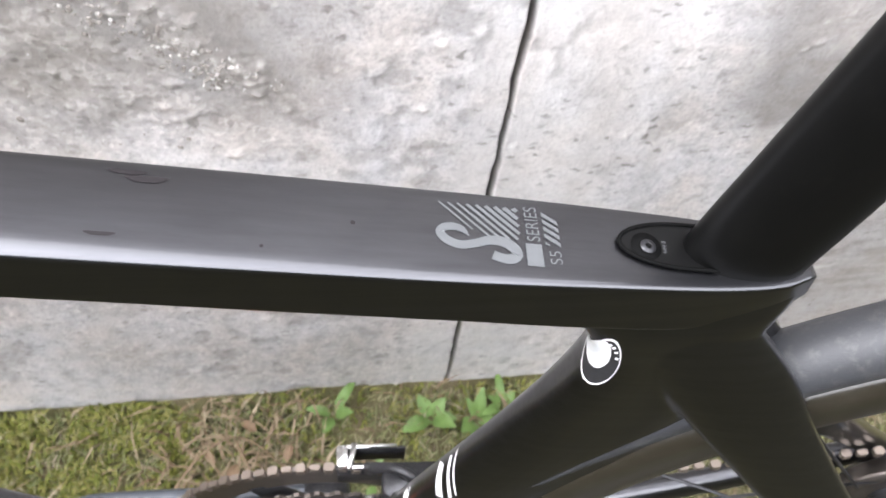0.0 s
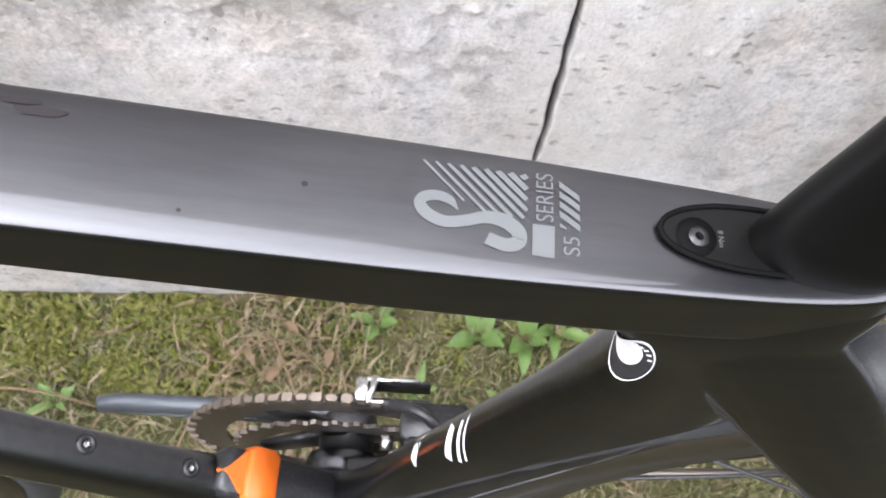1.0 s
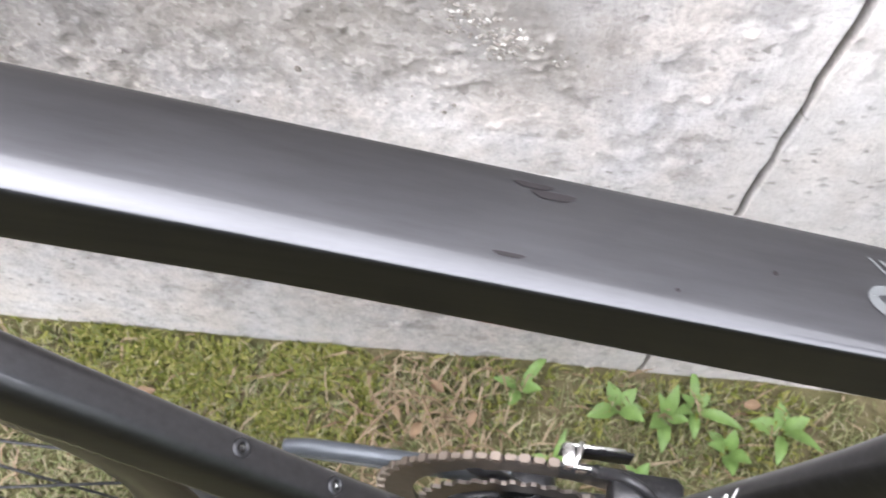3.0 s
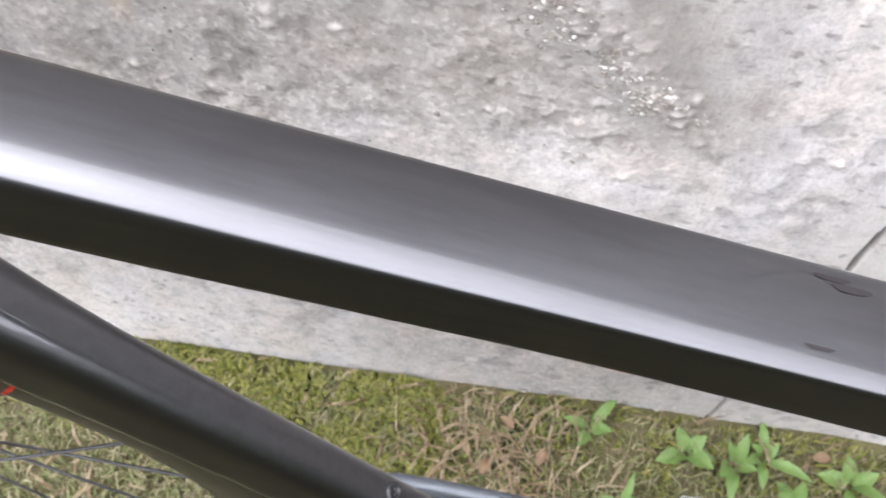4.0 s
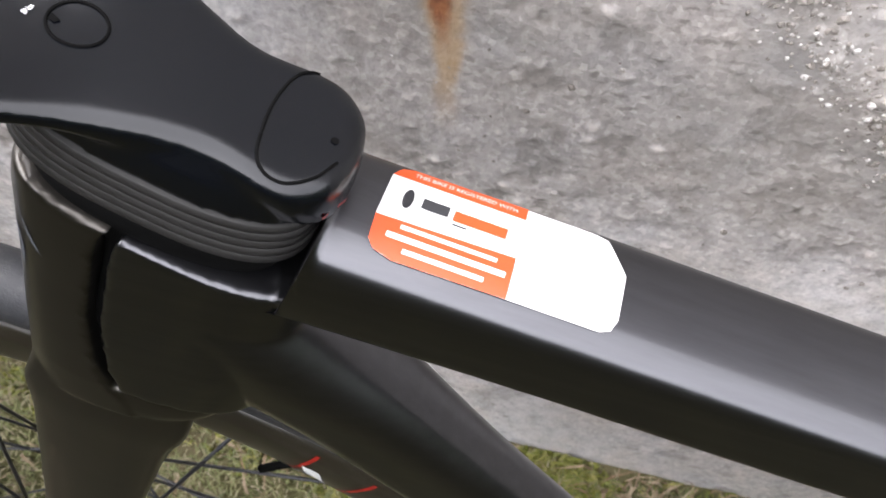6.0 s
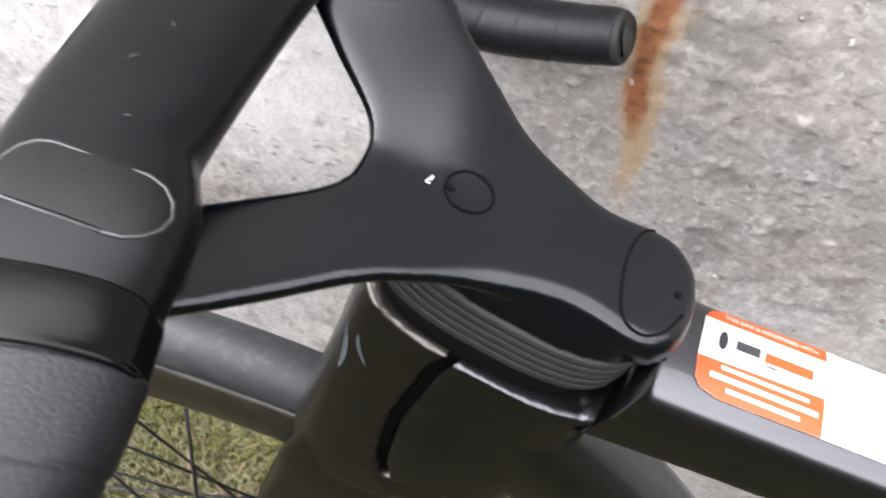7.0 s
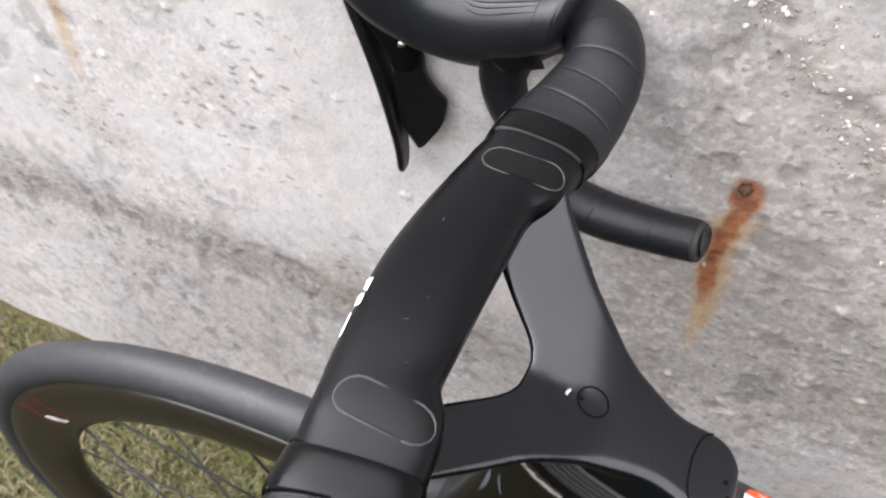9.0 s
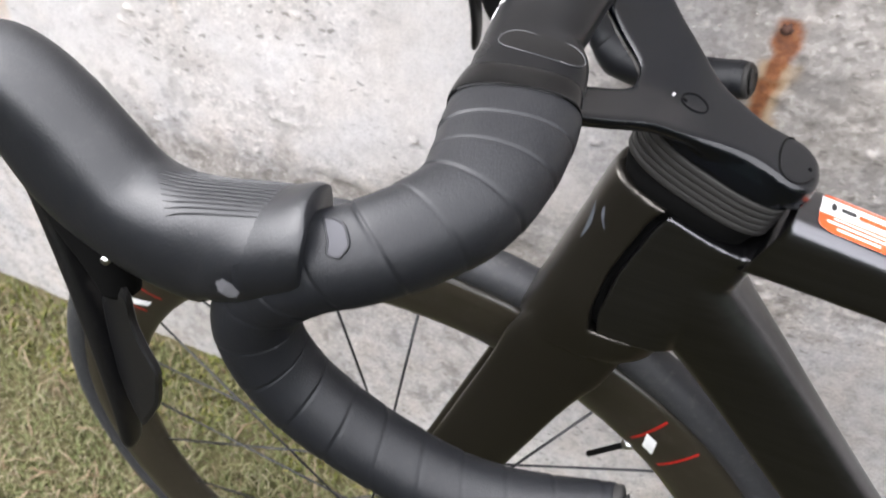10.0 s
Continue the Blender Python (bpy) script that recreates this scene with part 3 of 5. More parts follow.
for key, field in (("broken", rough_mask), ("rust", rust), ("pale_rust", pale), ("drip", drip), ("recess_dark", np.clip(gap * 1.6 + 0.52 * hollow, 0, 1)), ("pebble", pebble), ("dark_zones", dark_zones), ("pale_skin", pale_skin)):
    at = wall.data.attributes.new(key, "FLOAT", "POINT")
    at.data.foreach_set("value", np.concatenate([field.ravel(), np.zeros(4)]))

# stones of the mix laid bare along the ridge, and strays in the broken skin
STONE, nt, b = material("bare_aggregate", (0.4, 0.38, 0.35), 0.58, spec=0.3)
isl = nt.nodes.new("ShaderNodeNewGeometry").outputs["Random Per Island"]
stone_tone = ramp(nt, isl, (0.0, (0.19, 0.17, 0.15)), (0.35, (0.26, 0.235, 0.21)), (0.65, (0.32, 0.295, 0.27)), (0.88, (0.45, 0.425, 0.40)), (1.0, (0.66, 0.64, 0.61)))
stone_grain = ramp(nt, noise_tex(nt, 900, 3, 0.6, nt.nodes.new("ShaderNodeTexCoord").outputs["Object"]).outputs["Fac"], (0.35, (0.75, 0.74, 0.73)), (0.65, (1.1, 1.1, 1.1)))
nt.links.new(mix(nt, 1.0, stone_tone.outputs[0], stone_grain.outputs[0], "MULTIPLY"), b.inputs["Base Color"])
ball = bmesh.new()
bmesh.ops.create_icosphere(ball, subdivisions=1, radius=1.0)
ball_v, ball_f = np.array([tuple(p.co) for p in ball.verts]), np.array([[p.index for p in fc.verts] for fc in ball.faces])
ball.free()
srng = np.random.default_rng(23)
stone_v, stone_f = [], []
for k in range(3100):
    along_ridge = k < 2500
    if along_ridge:
        sz = srng.uniform(0.505, 0.95)
        off = srng.normal(0, 0.010) - abs(srng.normal(0, 0.006))
        sx = -0.05 - (sz - 0.510) / 1.03 + off * 1.4
    else:
        sx, sz = srng.uniform(-0.52, 0.02), srng.uniform(0.44, 0.95)
    ii, jj = min(int(np.searchsorted(xs, sx)), len(xs) - 1), min(int(np.searchsorted(zs, sz)), len(zs) - 1)
    if srng.random() > (0.25 + 0.75 * smooth01((fbm(XW[ii:ii + 1, jj:jj + 1], ZW[ii:ii + 1, jj:jj + 1], 0.03, 2, 6)[0, 0] - 0.38) / 0.2) if along_ridge else 0.05 + 0.5 * left_of[ii, jj]):
        continue
    sr = srng.uniform(0.0007, 0.0017) if srng.random() < 0.86 else srng.uniform(0.0017, 0.0029)
    lump = ball_v * srng.uniform(0.72, 1.2, (len(ball_v), 1)) * np.array([srng.uniform(0.8, 1.3), srng.uniform(0.6, 0.9), srng.uniform(0.7, 1.1)]) * sr
    turn = srng.uniform(0, 6.28)
    lump = np.stack([lump[:, 0] * math.cos(turn) - lump[:, 2] * math.sin(turn), lump[:, 1], lump[:, 0] * math.sin(turn) + lump[:, 2] * math.cos(turn)], 1)
    stone_f.append(ball_f + len(stone_v) * len(ball_v))
    stone_v.append(lump + np.array([sx, YW[ii, jj] + 0.30 * sr, sz]))
stones = new("wall_stones", mesh_of("wall_stones", (np.vstack(stone_v), [tuple(q) for q in np.vstack(stone_f)]), STONE, False))
tagged(stones, "small pale stones laid bare in the broken concrete", "stones", kind="stuff")

RUSTY = worn("rusted_iron", (0.055, 0.022, 0.013), 0.85, 0.08, 90, bump_strength=0.6, bump_scale=400)
rough_head = lathe([(0.0005, 0.002), (0.0040, 0.002), (0.0037, -0.0004), (0.0030, -0.0012), (0.0019, -0.0016), (0.0017, -0.0034), (0.0004, -0.0038)], 14)
rough_head = (np.asarray(rough_head[0]) * np.random.default_rng(5).uniform(0.72, 1.18, (len(rough_head[0]), 1)), rough_head[1])
stud = new("rusty_bolt", mesh_of("rusty_bolt", joined(rough_head), RUSTY))
stud.matrix_world = pose(-0.366, -0.001, 0.722)
tagged(stud, "small rusted bolt head set in the concrete wall", "bolt")


# weeds, stalks and fallen leaves at the wall foot
def leaf_mesh(length, width, curl, fold=0.25, n=9):
    """A pointed leaf along +x with a folded midrib and a drooping tip."""
    v, f = [], []
    for i in range(n):
        t = i / (n - 1)
        w = width * (math.sin(math.pi * min(1, t * 0.92 + 0.06)) ** 0.8) * (1 - 0.25 * t)
        x, z = length * t, curl * length * (t - 1.25 * t * t)
        ripple = 0.06 * width * math.sin(9 * t)
        v += [(x, -w, z + fold * w + ripple), (x, -w * 0.45, z + fold * w * 0.25), (x, 0, z - 0.04 * w), (x, w * 0.45, z + fold * w * 0.25), (x, w, z + fold * w - ripple)]
    for i in range(n - 1):
        for k in range(4):
            a = i * 5 + k
            f.append((a, a + 1, a + 6, a + 5))
    return np.array(v), f


LEAVES = [mesh_of("leaf", leaf_mesh(l, w, c), WEED) for l, w, c in ((0.050, 0.011, 0.5), (0.040, 0.013, 0.35), (0.060, 0.009, 0.6), (0.034, 0.012, 0.25))]


def weed(x, y, count, size, seed, up=(15, 60)):
    r = random.Random(seed)
    root = new("weed_plant")
    root.matrix_world = pose(x, y, float(ground_height(x, y)), 0, 0, r.uniform(0, 360))
    for i in range(count):
        ob = new("leaf", r.choice(LEAVES))
        ob.parent = root
        s = size * r.uniform(0.7, 1.15)
        ob.matrix_local = pose(0, 0, 0.004, 0, -r.uniform(*up), i * 360 / count + r.uniform(-25, 25)) @ pose(0.004, 0, 0) @ Matrix.Diagonal((s, s, s, 1))
    return tagged(root, "low green broad-leaved weed growing at the wall foot", "weed", "weeds at the wall")


for i, (x, y, c, s) in enumerate([(-0.020, -0.030, 4, 0.75), (0.085, -0.040, 6, 0.75), (0.135, -0.045, 5, 0.75), (0.165, -0.035, 6, 0.75), (0.02, -0.10, 4, 0.6),
                                   (0.105, -0.11, 4, 0.6), (0.20, -0.075, 5, 0.7), (-0.33, -0.11, 4, 0.5), (0.26, -0.05, 5, 0.8)]):
    weed(x, y, c, s, 20 + i)


def stalk(points, r0, label):
    rows = [(x, y, float(ground_height(x, y)) + h, r0 * k, r0 * k, 2) for (x, y, h), k in zip(points, np.linspace(1, 0.55, len(points)))]
    ob = new("dry_stalk", mesh_of("dry_stalk", sweep_carry(rows, 7, 6, (0, 0, 1)), DEAD))
    return tagged(ob, label, "stalk", "dry stalks")


stalk([(-0.40, -0.10, 0.020), (-0.35, -0.105, 0.034), (-0.30, -0.115, 0.034), (-0.26, -0.13, 0.018)], 0.0016, "pale dry stalk lying on the turf")
stalk([(-0.22, -0.17, 0.012), (-0.19, -0.12, 0.042), (-0.15, -0.075, 0.060), (-0.11, -0.06, 0.05), (-0.07, -0.085, 0.02)], 0.0015, "pale arching dry stalk over the turf")
stalk([(-0.12, -0.055, 0.03), (-0.105, -0.09, 0.050), (-0.085, -0.14, 0.045), (-0.06, -0.19, 0.012)], 0.0015, "pale dry stalk bent over the turf")
stalk([(-0.30, -0.20, 0.012), (-0.26, -0.15, 0.035), (-0.23, -0.11, 0.02)], 0.0012, "thin pale dry stalk lying on the turf")
stalk([(-0.86, -0.16, 0.014), (-0.80, -0.22, 0.050), (-0.73, -0.30, 0.03)], 0.0014, "thin brown dry stalk leaning in the turf")
stalk([(-0.66, -0.10, 0.014), (-0.64, -0.18, 0.055), (-0.60, -0.27, 0.03)], 0.0014, "thin brown dry stalk leaning in the turf")

FALLEN = leaf_material("fallen_leaf", ((0.0, (0.24, 0.15, 0.09)), (1.0, (0.36, 0.24, 0.15))))
for i, (x, y, s, a) in enumerate([(-0.415, -0.075, 0.9, 20), (-0.10, -0.045, 0.8, 140), (-0.065, -0.06, 0.7, 250), (-0.13, -0.09, 0.8, 60), (0.215, -0.03, 0.8, 10), (-0.15, -0.06, 0.6, 300), (-0.08, -0.12, 0.7, 100)]):
    ob = new("fallen_leaf", mesh_of("fallen_leaf", leaf_mesh(0.026, 0.008, 0.3, 0.5), FALLEN))
    ob.matrix_world = pose(x, y, float(ground_height(x, y)) + 0.018, 10, 8, a) @ Matrix.Diagonal((s, s, s, 1))
    tagged(ob, "curled brown fallen leaf lying on the turf", "leaf", "fallen leaves")

# ---- the bicycle: built upright round its own axes (x to the rear, y to the wall, z up), then leaned on the wall ----
from mathutils.bvhtree import BVHTree

bike = new("bicycle")
bike.matrix_world = Matrix.Translation((0, -0.2588, 0)) @ Matrix.Rotation(-0.06893, 4, "Z") @ Matrix.Rotation(-0.05363, 4, "X")
tagged(bike, "graphite-grey aero road bicycle leaning on the concrete wall", "bicycle")


def tree(vf):
    return BVHTree.FromPolygons([tuple(p) for p in np.asarray(vf[0]).tolist()], vf[1])


def drape(vf, bvh, lift, way=(0, 0, -1), back=0.05):
    """Press vertices onto a surface along a direction, lift them off a little and drop what misses."""
    d = Vector(way).normalized()
    out, good = [], []
    for p in np.asarray(vf[0]):
        q = Vector(p) - d * back
        hit, nrm, _, _ = bvh.ray_cast(q, d, back + 0.6)
        good.append(hit is not None)
        out.append(tuple(hit + nrm * lift) if hit else tuple(p))
    if not vf[1]:
        return np.array([o for o, ok in zip(out, good) if ok]), []
    faces = [f for f in vf[1] if all(good[i] for i in f)]
    used = sorted({i for f in faces for i in f})
    at = {v: k for k, v in enumerate(used)}
    return np.array([out[i] for i in used]), [tuple(at[i] for i in f) for f in faces]


def plate(outline, cuts=0, z=1.0):
    """A filled outline of (x, y), cut finely enough to bend."""
    bm = bmesh.new()
    bm.faces.new([bm.verts.new((x, y, z)) for x, y in outline])
    bm.normal_update()
    bmesh.ops.triangulate(bm, faces=bm.faces[:])
    if cuts:
        for _ in range(cuts):
            bmesh.ops.subdivide_edges(bm, edges=[e for e in bm.edges if e.calc_length() > 0.0025], cuts=1)
            bmesh.ops.triangulate(bm, faces=bm.faces[:])
    bm.normal_update()
    bm.verts.index_update()
    v = np.array([tuple(p.co) for p in bm.verts])
    f = [tuple(q.index for q in fc.verts) if fc.normal.z > 0 else tuple(q.index for q in reversed(fc.verts)) for fc in bm.faces]
    bm.free()
    return v, f


def lettering(words, height, origin, along, upward):
    """Flat letters of the built-in font, laid out from origin."""
    cu = bpy.data.curves.new("letters", "FONT")
    cu.body, cu.size, cu.align_x = words, 1.0, "LEFT"
    ob = new("letters", cu)
    bpy.context.view_layer.update()
    me = ob.evaluated_get(bpy.context.evaluated_depsgraph_get()).to_mesh()
    v = np.array([tuple(p.co) for p in me.vertices])
    f = [tuple(p.vertices) for p in me.polygons]
    bpy.data.objects.remove(ob)
    bpy.data.curves.remove(cu)
    v[:, 0] -= v[:, 0].min()
    v[:, 1] -= v[:, 1].min()
    v[:, :2] *= height / v[:, 1].max()
    o, a, u = (np.array(q, float) for q in (origin, along, upward))
    return o + np.outer(v[:, 0], a) + np.outer(v[:, 1], u), f


TT_A, TT_B = 0.6982, -0.148


def tt_top(u):
    return TT_A + TT_B * u


tt_rows = [(0.131, 0.0050, 0.010), (0.118, 0.0100, 0.016), (0.095, 0.0129, 0.023), (0.060, 0.0144, 0.0235), (0.02, 0.0155, 0.022), (-0.03, 0.0160, 0.0225), (-0.08, 0.0163, 0.0235),
           (-0.13, 0.0166, 0.0255), (-0.18, 0.0172, 0.029), (-0.235, 0.0178, 0.033), (-0.29, 0.0184, 0.036), (-0.345, 0.0190, 0.041), (-0.372, 0.0195, 0.044)]


def top_tube_skin(grow):
    """The top tube: a slightly crowned upper face, edges that sharpen towards the seat, and a slanting front end behind the headset spacers."""
    rows = [(u, -0.0010, tt_top(u) + 0.0003 - (d - 0.02 * max(0.0, min(0.15, -u))) / 2, a - 0.0002 + grow, (d - 0.02 * max(0.0, min(0.15, -u))) / 2 + grow, float(np.interp(u, (-0.35, -0.2, -0.08, 0.0, 0.05), (5.0, 7.5, 12.0, 16.0, 18.0)))) for u, a, d in tt_rows]
    v, f = sweep(rows, n=160, per=6)
    wide = np.interp(-v[:, 0], [-r[0] for r in tt_rows], [r[1] for r in tt_rows])
    upper = smooth01((v[:, 2] - tt_top(v[:, 0]) + 0.012) / 0.008)
    v[:, 2] -= upper * np.interp(v[:, 0], (-0.16, 0.0, 0.06), (0.0011, 0.00055, 0.0001)) * ((v[:, 1] + 0.001) / wide) ** 2 - upper * 0.0004
    v[:, 0] = np.maximum(v[:, 0], np.where(v[:, 2] > 0.716, -0.3515 - grow + 0.392 * (v[:, 2] - 0.75), -1.0))
    return v, f


top_tube = top_tube_skin(-0.0004)
down_tube = sweep([(-0.397, -0.001, 0.690, 0.0240, 0.0285, 3.4), (-0.372, -0.002, 0.663, 0.0215, 0.0270, 3.0), (-0.345, -0.0035, 0.6345, 0.0168, 0.0262, 3.5), (-0.310, -0.0048, 0.5955, 0.0140, 0.0254, 3.8), (-0.25, -0.0048, 0.527, 0.0130, 0.0248, 3.8), (-0.15, -0.0045, 0.412, 0.0130, 0.0246, 3.8),
                   (-0.085, -0.002, 0.338, 0.017, 0.026, 2.8), (-0.035, 0, 0.285, 0.022, 0.028, 2.5)], n=72)
seat_tube = stack([(0.684, -0.020, 0.126, 0.0100, 3.4), (0.676, 0.020, 0.130, 0.0118, 3.4), (0.668, 0.046, 0.130, 0.0134, 3.4), (0.655, 0.060, 0.128, 0.0147, 3.4), (0.63, 0.071, 0.128, 0.0142, 3.2), (0.60, 0.0655, 0.132, 0.0136, 2.9),
                   (0.56, 0.051, 0.130, 0.0135, 2.4), (0.50, 0.028, 0.106, 0.0138, 2.4), (0.42, -0.002, 0.066, 0.0145, 2.4), (0.35, -0.025, 0.030, 0.017, 2.4), (0.29, -0.055, -0.005, 0.022, 2.3)])


def slot(w):
    """The line that parts the fork's nose from the head tube."""
    return float(np.interp(w, (0.640, 0.650, 0.663, 0.692, 0.726, 0.752), (-0.4255, -0.4275, -0.4285, -0.4235, -0.4115, -0.3975)))


def nose_rows(levels):
    return [(w, float(np.interp(w, (0.625, 0.650, 0.672, 0.70, 0.735, 0.752), (-0.477, -0.468, -0.461, -0.452, -0.441, -0.433))),
             float(np.interp(w, (0.625, 0.650, 0.675, 0.70, 0.722, 0.752), (-0.385, -0.378, -0.369, -0.363, -0.356, -0.350))),
             float(np.interp(w, (0.625, 0.650, 0.672, 0.70, 0.735, 0.752), (0.0305, 0.0303, 0.0284, 0.0250, 0.0217, 0.0205))), 3.0) for w in levels]


def cut_stack(levels, side, half_gap=0.0022, tilt=-0.10):
    """The part of the shared outline in front of the slot (-1) or behind it (1)."""
    rings = []
    for w, uf, ur, a, e in nose_rows(levels):
        c, s = unit_ring(96, e)
        u = (uf + ur) / 2 + s * (ur - uf) / 2
        z = w + tilt * (u - (uf + ur) / 2)
        edge_u = np.array([slot(q) for q in z]) + side * half_gap
        u = np.maximum(u, edge_u) if side > 0 else np.minimum(u, edge_u)
        # the upper rim slopes with the headset spacers that it carries
        z = np.minimum(z, 0.7348 + (0.0015 if side < 0 else 0.0) - 0.36 * (u + 0.4008))
        rings.append(np.stack([u, c * a, z], 1))
    return skin(rings)


head_tube = cut_stack(np.linspace(0.738, 0.6495, 22), 1)


def stay(side):
    return sweep([(0.098, side * 0.006, 0.648, 0.009, 0.022, 2.3), (0.128, side * 0.012, 0.610, 0.0085, 0.0225, 2.4), (0.160, side * 0.020, 0.566, 0.008, 0.0195, 2.4), (0.215, side * 0.032, 0.495, 0.0075, 0.016, 2.4),
                  (0.29, side * 0.046, 0.415, 0.007, 0.012, 2.3), (0.352, side * 0.058, 0.348, 0.007, 0.012, 2.2)], n=28)


def chain_stay(side):
    return sweep([(-0.03, side * 0.020, 0.285, 0.012, 0.020, 2.3), (0.05, side * 0.030, 0.292, 0.009, 0.017, 2.3), (0.20, side * 0.044, 0.315, 0.008, 0.013, 2.3), (0.355, side * 0.060, 0.342, 0.008, 0.013, 2.2)], n=24)


bb_shell = turned(lathe([(0.001, -0.036), (0.024, -0.036), (0.026, -0.030), (0.026, 0.030), (0.024, 0.036), (0.001, 0.036)], 32), pose(-0.035, 0, 0.272))
frame_skin = fused(joined(top_tube, down_tube, seat_tube, head_tube, stay(-1), stay(1), chain_stay(-1), chain_stay(1), bb_shell), 0.0012, 3, 0.5)
frame_skin = joined(frame_skin, top_tube_skin(0.0005))
bike_frame = part("bike_frame", frame_skin, PAINT, bike, "glossy graphite carbon frame with flat top tube")
FRAME = tree(frame_skin)

# seatpost and its clamp
post = sweep([(0.100, 0, 0.640, 0.0095, 0.0205, 2.2), (0.109, 0, 0.69, 0.0098, 0.0212, 2.2), (0.119, 0, 0.74, 0.0098, 0.0212, 2.2), (0.150, 0, 0.90, 0.0098, 0.0212, 2.2)], n=36, per=4)
part("seatpost", post, POST_BLACK, bike, "matt black aero seatpost")
clamp_out = [(0.0875 - 0.0215 * math.cos(t), 0.0078 * math.sin(t)) for t in np.linspace(-math.pi / 2, math.pi / 2, 19)] + [(0.098, 0.0079), (0.098, -0.0079)]
cl = plate(clamp_out, 3)
clamp = part("clamp_cover", drape(cl, FRAME, 0.0010), POST_BLACK, bike, "black seatpost clamp cover")
lip = spline([(0.098, 0.0079)] + [(0.0875 - 0.0215 * math.cos(t), 0.0080 * math.sin(t)) for t in np.linspace(math.pi / 2, -math.pi / 2, 9)] + [(0.098, -0.0079)], 4)


def bead(points, r, bvh, lift, mat, parent, label="", name="rim_line", way=(0, 0, -1), n=6):
    pts = np.array([(p[0], p[1], 1.0 if len(p) < 3 else p[2]) for p in points])
    flat, _ = drape((pts, []), bvh, lift, way)
    return part(name, sweep_carry([(*p, r, r, 2) for p in flat], n, 1, (0, 0, 1)), mat, parent, label)


bead(lip, 0.00065, FRAME, 0.0012, GAP, clamp)
hole_at = (0.0745, -0.0010)
hz = tt_top(hole_at[0]) + 0.0011
tilt_tt = Matrix.Translation((hole_at[0], hole_at[1], hz + 0.0012)) @ Matrix.Rotation(-math.atan(TT_B), 4, "Y") @ pose(0, 0, 0, 90)
# the recess is a flat black disc, its shade put into the colour
part("bolt_recess", turned(lathe([(0.0005, 0.0), (0.0042, 0.0), (0.0048, -0.0003), (0.0048, 0.0003), (0.0005, 0.0004)], 24), tilt_tt), GAP, clamp)
part("clamp_bolt", turned(lathe([(0.0011, 0.0007), (0.0012, -0.0003), (0.0021, -0.0006), (0.0025, -0.0003), (0.0025, 0.0004), (0.0011, 0.0007)], 20), tilt_tt @ Matrix.Translation((0.0006, 0, 0))), DARK_METAL, clamp, "dark steel hex bolt")
part("torque_text", drape(lettering("8 Nm", 0.0013, (0.0795, 0.0012, 1), (0, -1, 0), (1, 0, 0)), FRAME, 0.0013), DECAL_GREY, clamp)


# printed marks on the top tube
def du(x, y):
    """Design units of the print to the top tube's plane."""
    return 0.0114 + 5.5e-5 * (x - 95), -0.0002 + 7.5e-6 * (x - 95) - 6.0e-5 * (y - 215)


swash = spline([(268, 262, 4), (235, 222, 34), (185, 203, 42), (135, 208, 46), (118, 235, 46), (150, 277, 46), (220, 308, 46), (300, 304, 46), (375, 290, 50), (450, 304, 56), (505, 345, 58), (512, 385, 60), (470, 402, 54), (420, 388, 50), (386, 372, 50)], 5)
pts = swash[:, :2]
tan2 = np.gradient(pts, axis=0)
tan2 /= np.linalg.norm(tan2, axis=1)[:, None]
nor2 = np.stack([-tan2[:, 1], tan2[:, 0]], 1)
left, right = pts + nor2 * swash[:, 2:3] / 2, pts - nor2 * swash[:, 2:3] / 2
sv = np.array([(*du(*p), 1.0) for pair in zip(left, right) for p in pair])
sf = [(2 * i, 2 * i + 1, 2 * i + 3, 2 * i + 2) for i in range(len(pts) - 1)]
LIFT = 0.00025
part("curl_mark", drape((sv, sf), FRAME, LIFT), DECAL_GREY, bike_frame, "pale grey printed curl")
for i in range(9):
    x0, y0, w = 122 + 50 * i, 50 + 7 * i, 8 + 1.6 * i
    run = min(545 - x0, (268 + 0.10 * (x0 - 122)) - y0)
    if i < 2:
        run = min(run, 170 + 45 * i)
    quad = [(x0 - w * 0.6, y0 + w * 0.5), (x0 + w * 0.6, y0 - w * 0.1), (x0 + run + w * 0.3, y0 + run * 1.03 - w * 0.4), (x0 + run - w * 0.6, y0 + run * 1.03 + w * 0.3)]
    part("stripe_mark", drape(plate([du(*p) for p in quad], 2), FRAME, LIFT), DECAL_GREY, bike_frame)
for i in range(5):
    y0 = 135 + 42 * i
    quad = [(676, y0), (676, y0 + 26), (760, y0 + 62 + 26), (760, y0 + 62)]
    if i == 4:
        quad = [(676, y0 + 8), (676, y0 + 26), (706, y0 + 36), (700, y0 + 26)]
    part("stripe_mark", drape(plate([du(*p) for p in quad], 2), FRAME, LIFT), DECAL_GREY, bike_frame)
part("block_mark", drape(plate([(0.0373, -0.0027), (0.0422, -0.0027), (0.0421, -0.0104), (0.0372, -0.0102)], 2), FRAME, LIFT), DECAL_GREY, bike_frame)
words, wf2 = lettering("SERIES", 0.0040, (0.0420, -0.0018, 1), (0, 1, 0), (-1, 0, 0))
words[:, 1] = -0.0018 + (words[:, 1] + 0.0018) * 0.0122 / (words[:, 1].max() + 0.0018)
part("print_text", drape((words, wf2), FRAME, LIFT), DECAL_GREY, bike_frame)
part("print_text", drape(lettering("S5", 0.0037, (0.0478, -0.0092, 1), (0, 1, 0), (-1, 0, 0)), FRAME, LIFT), DECAL_GREY, bike_frame)

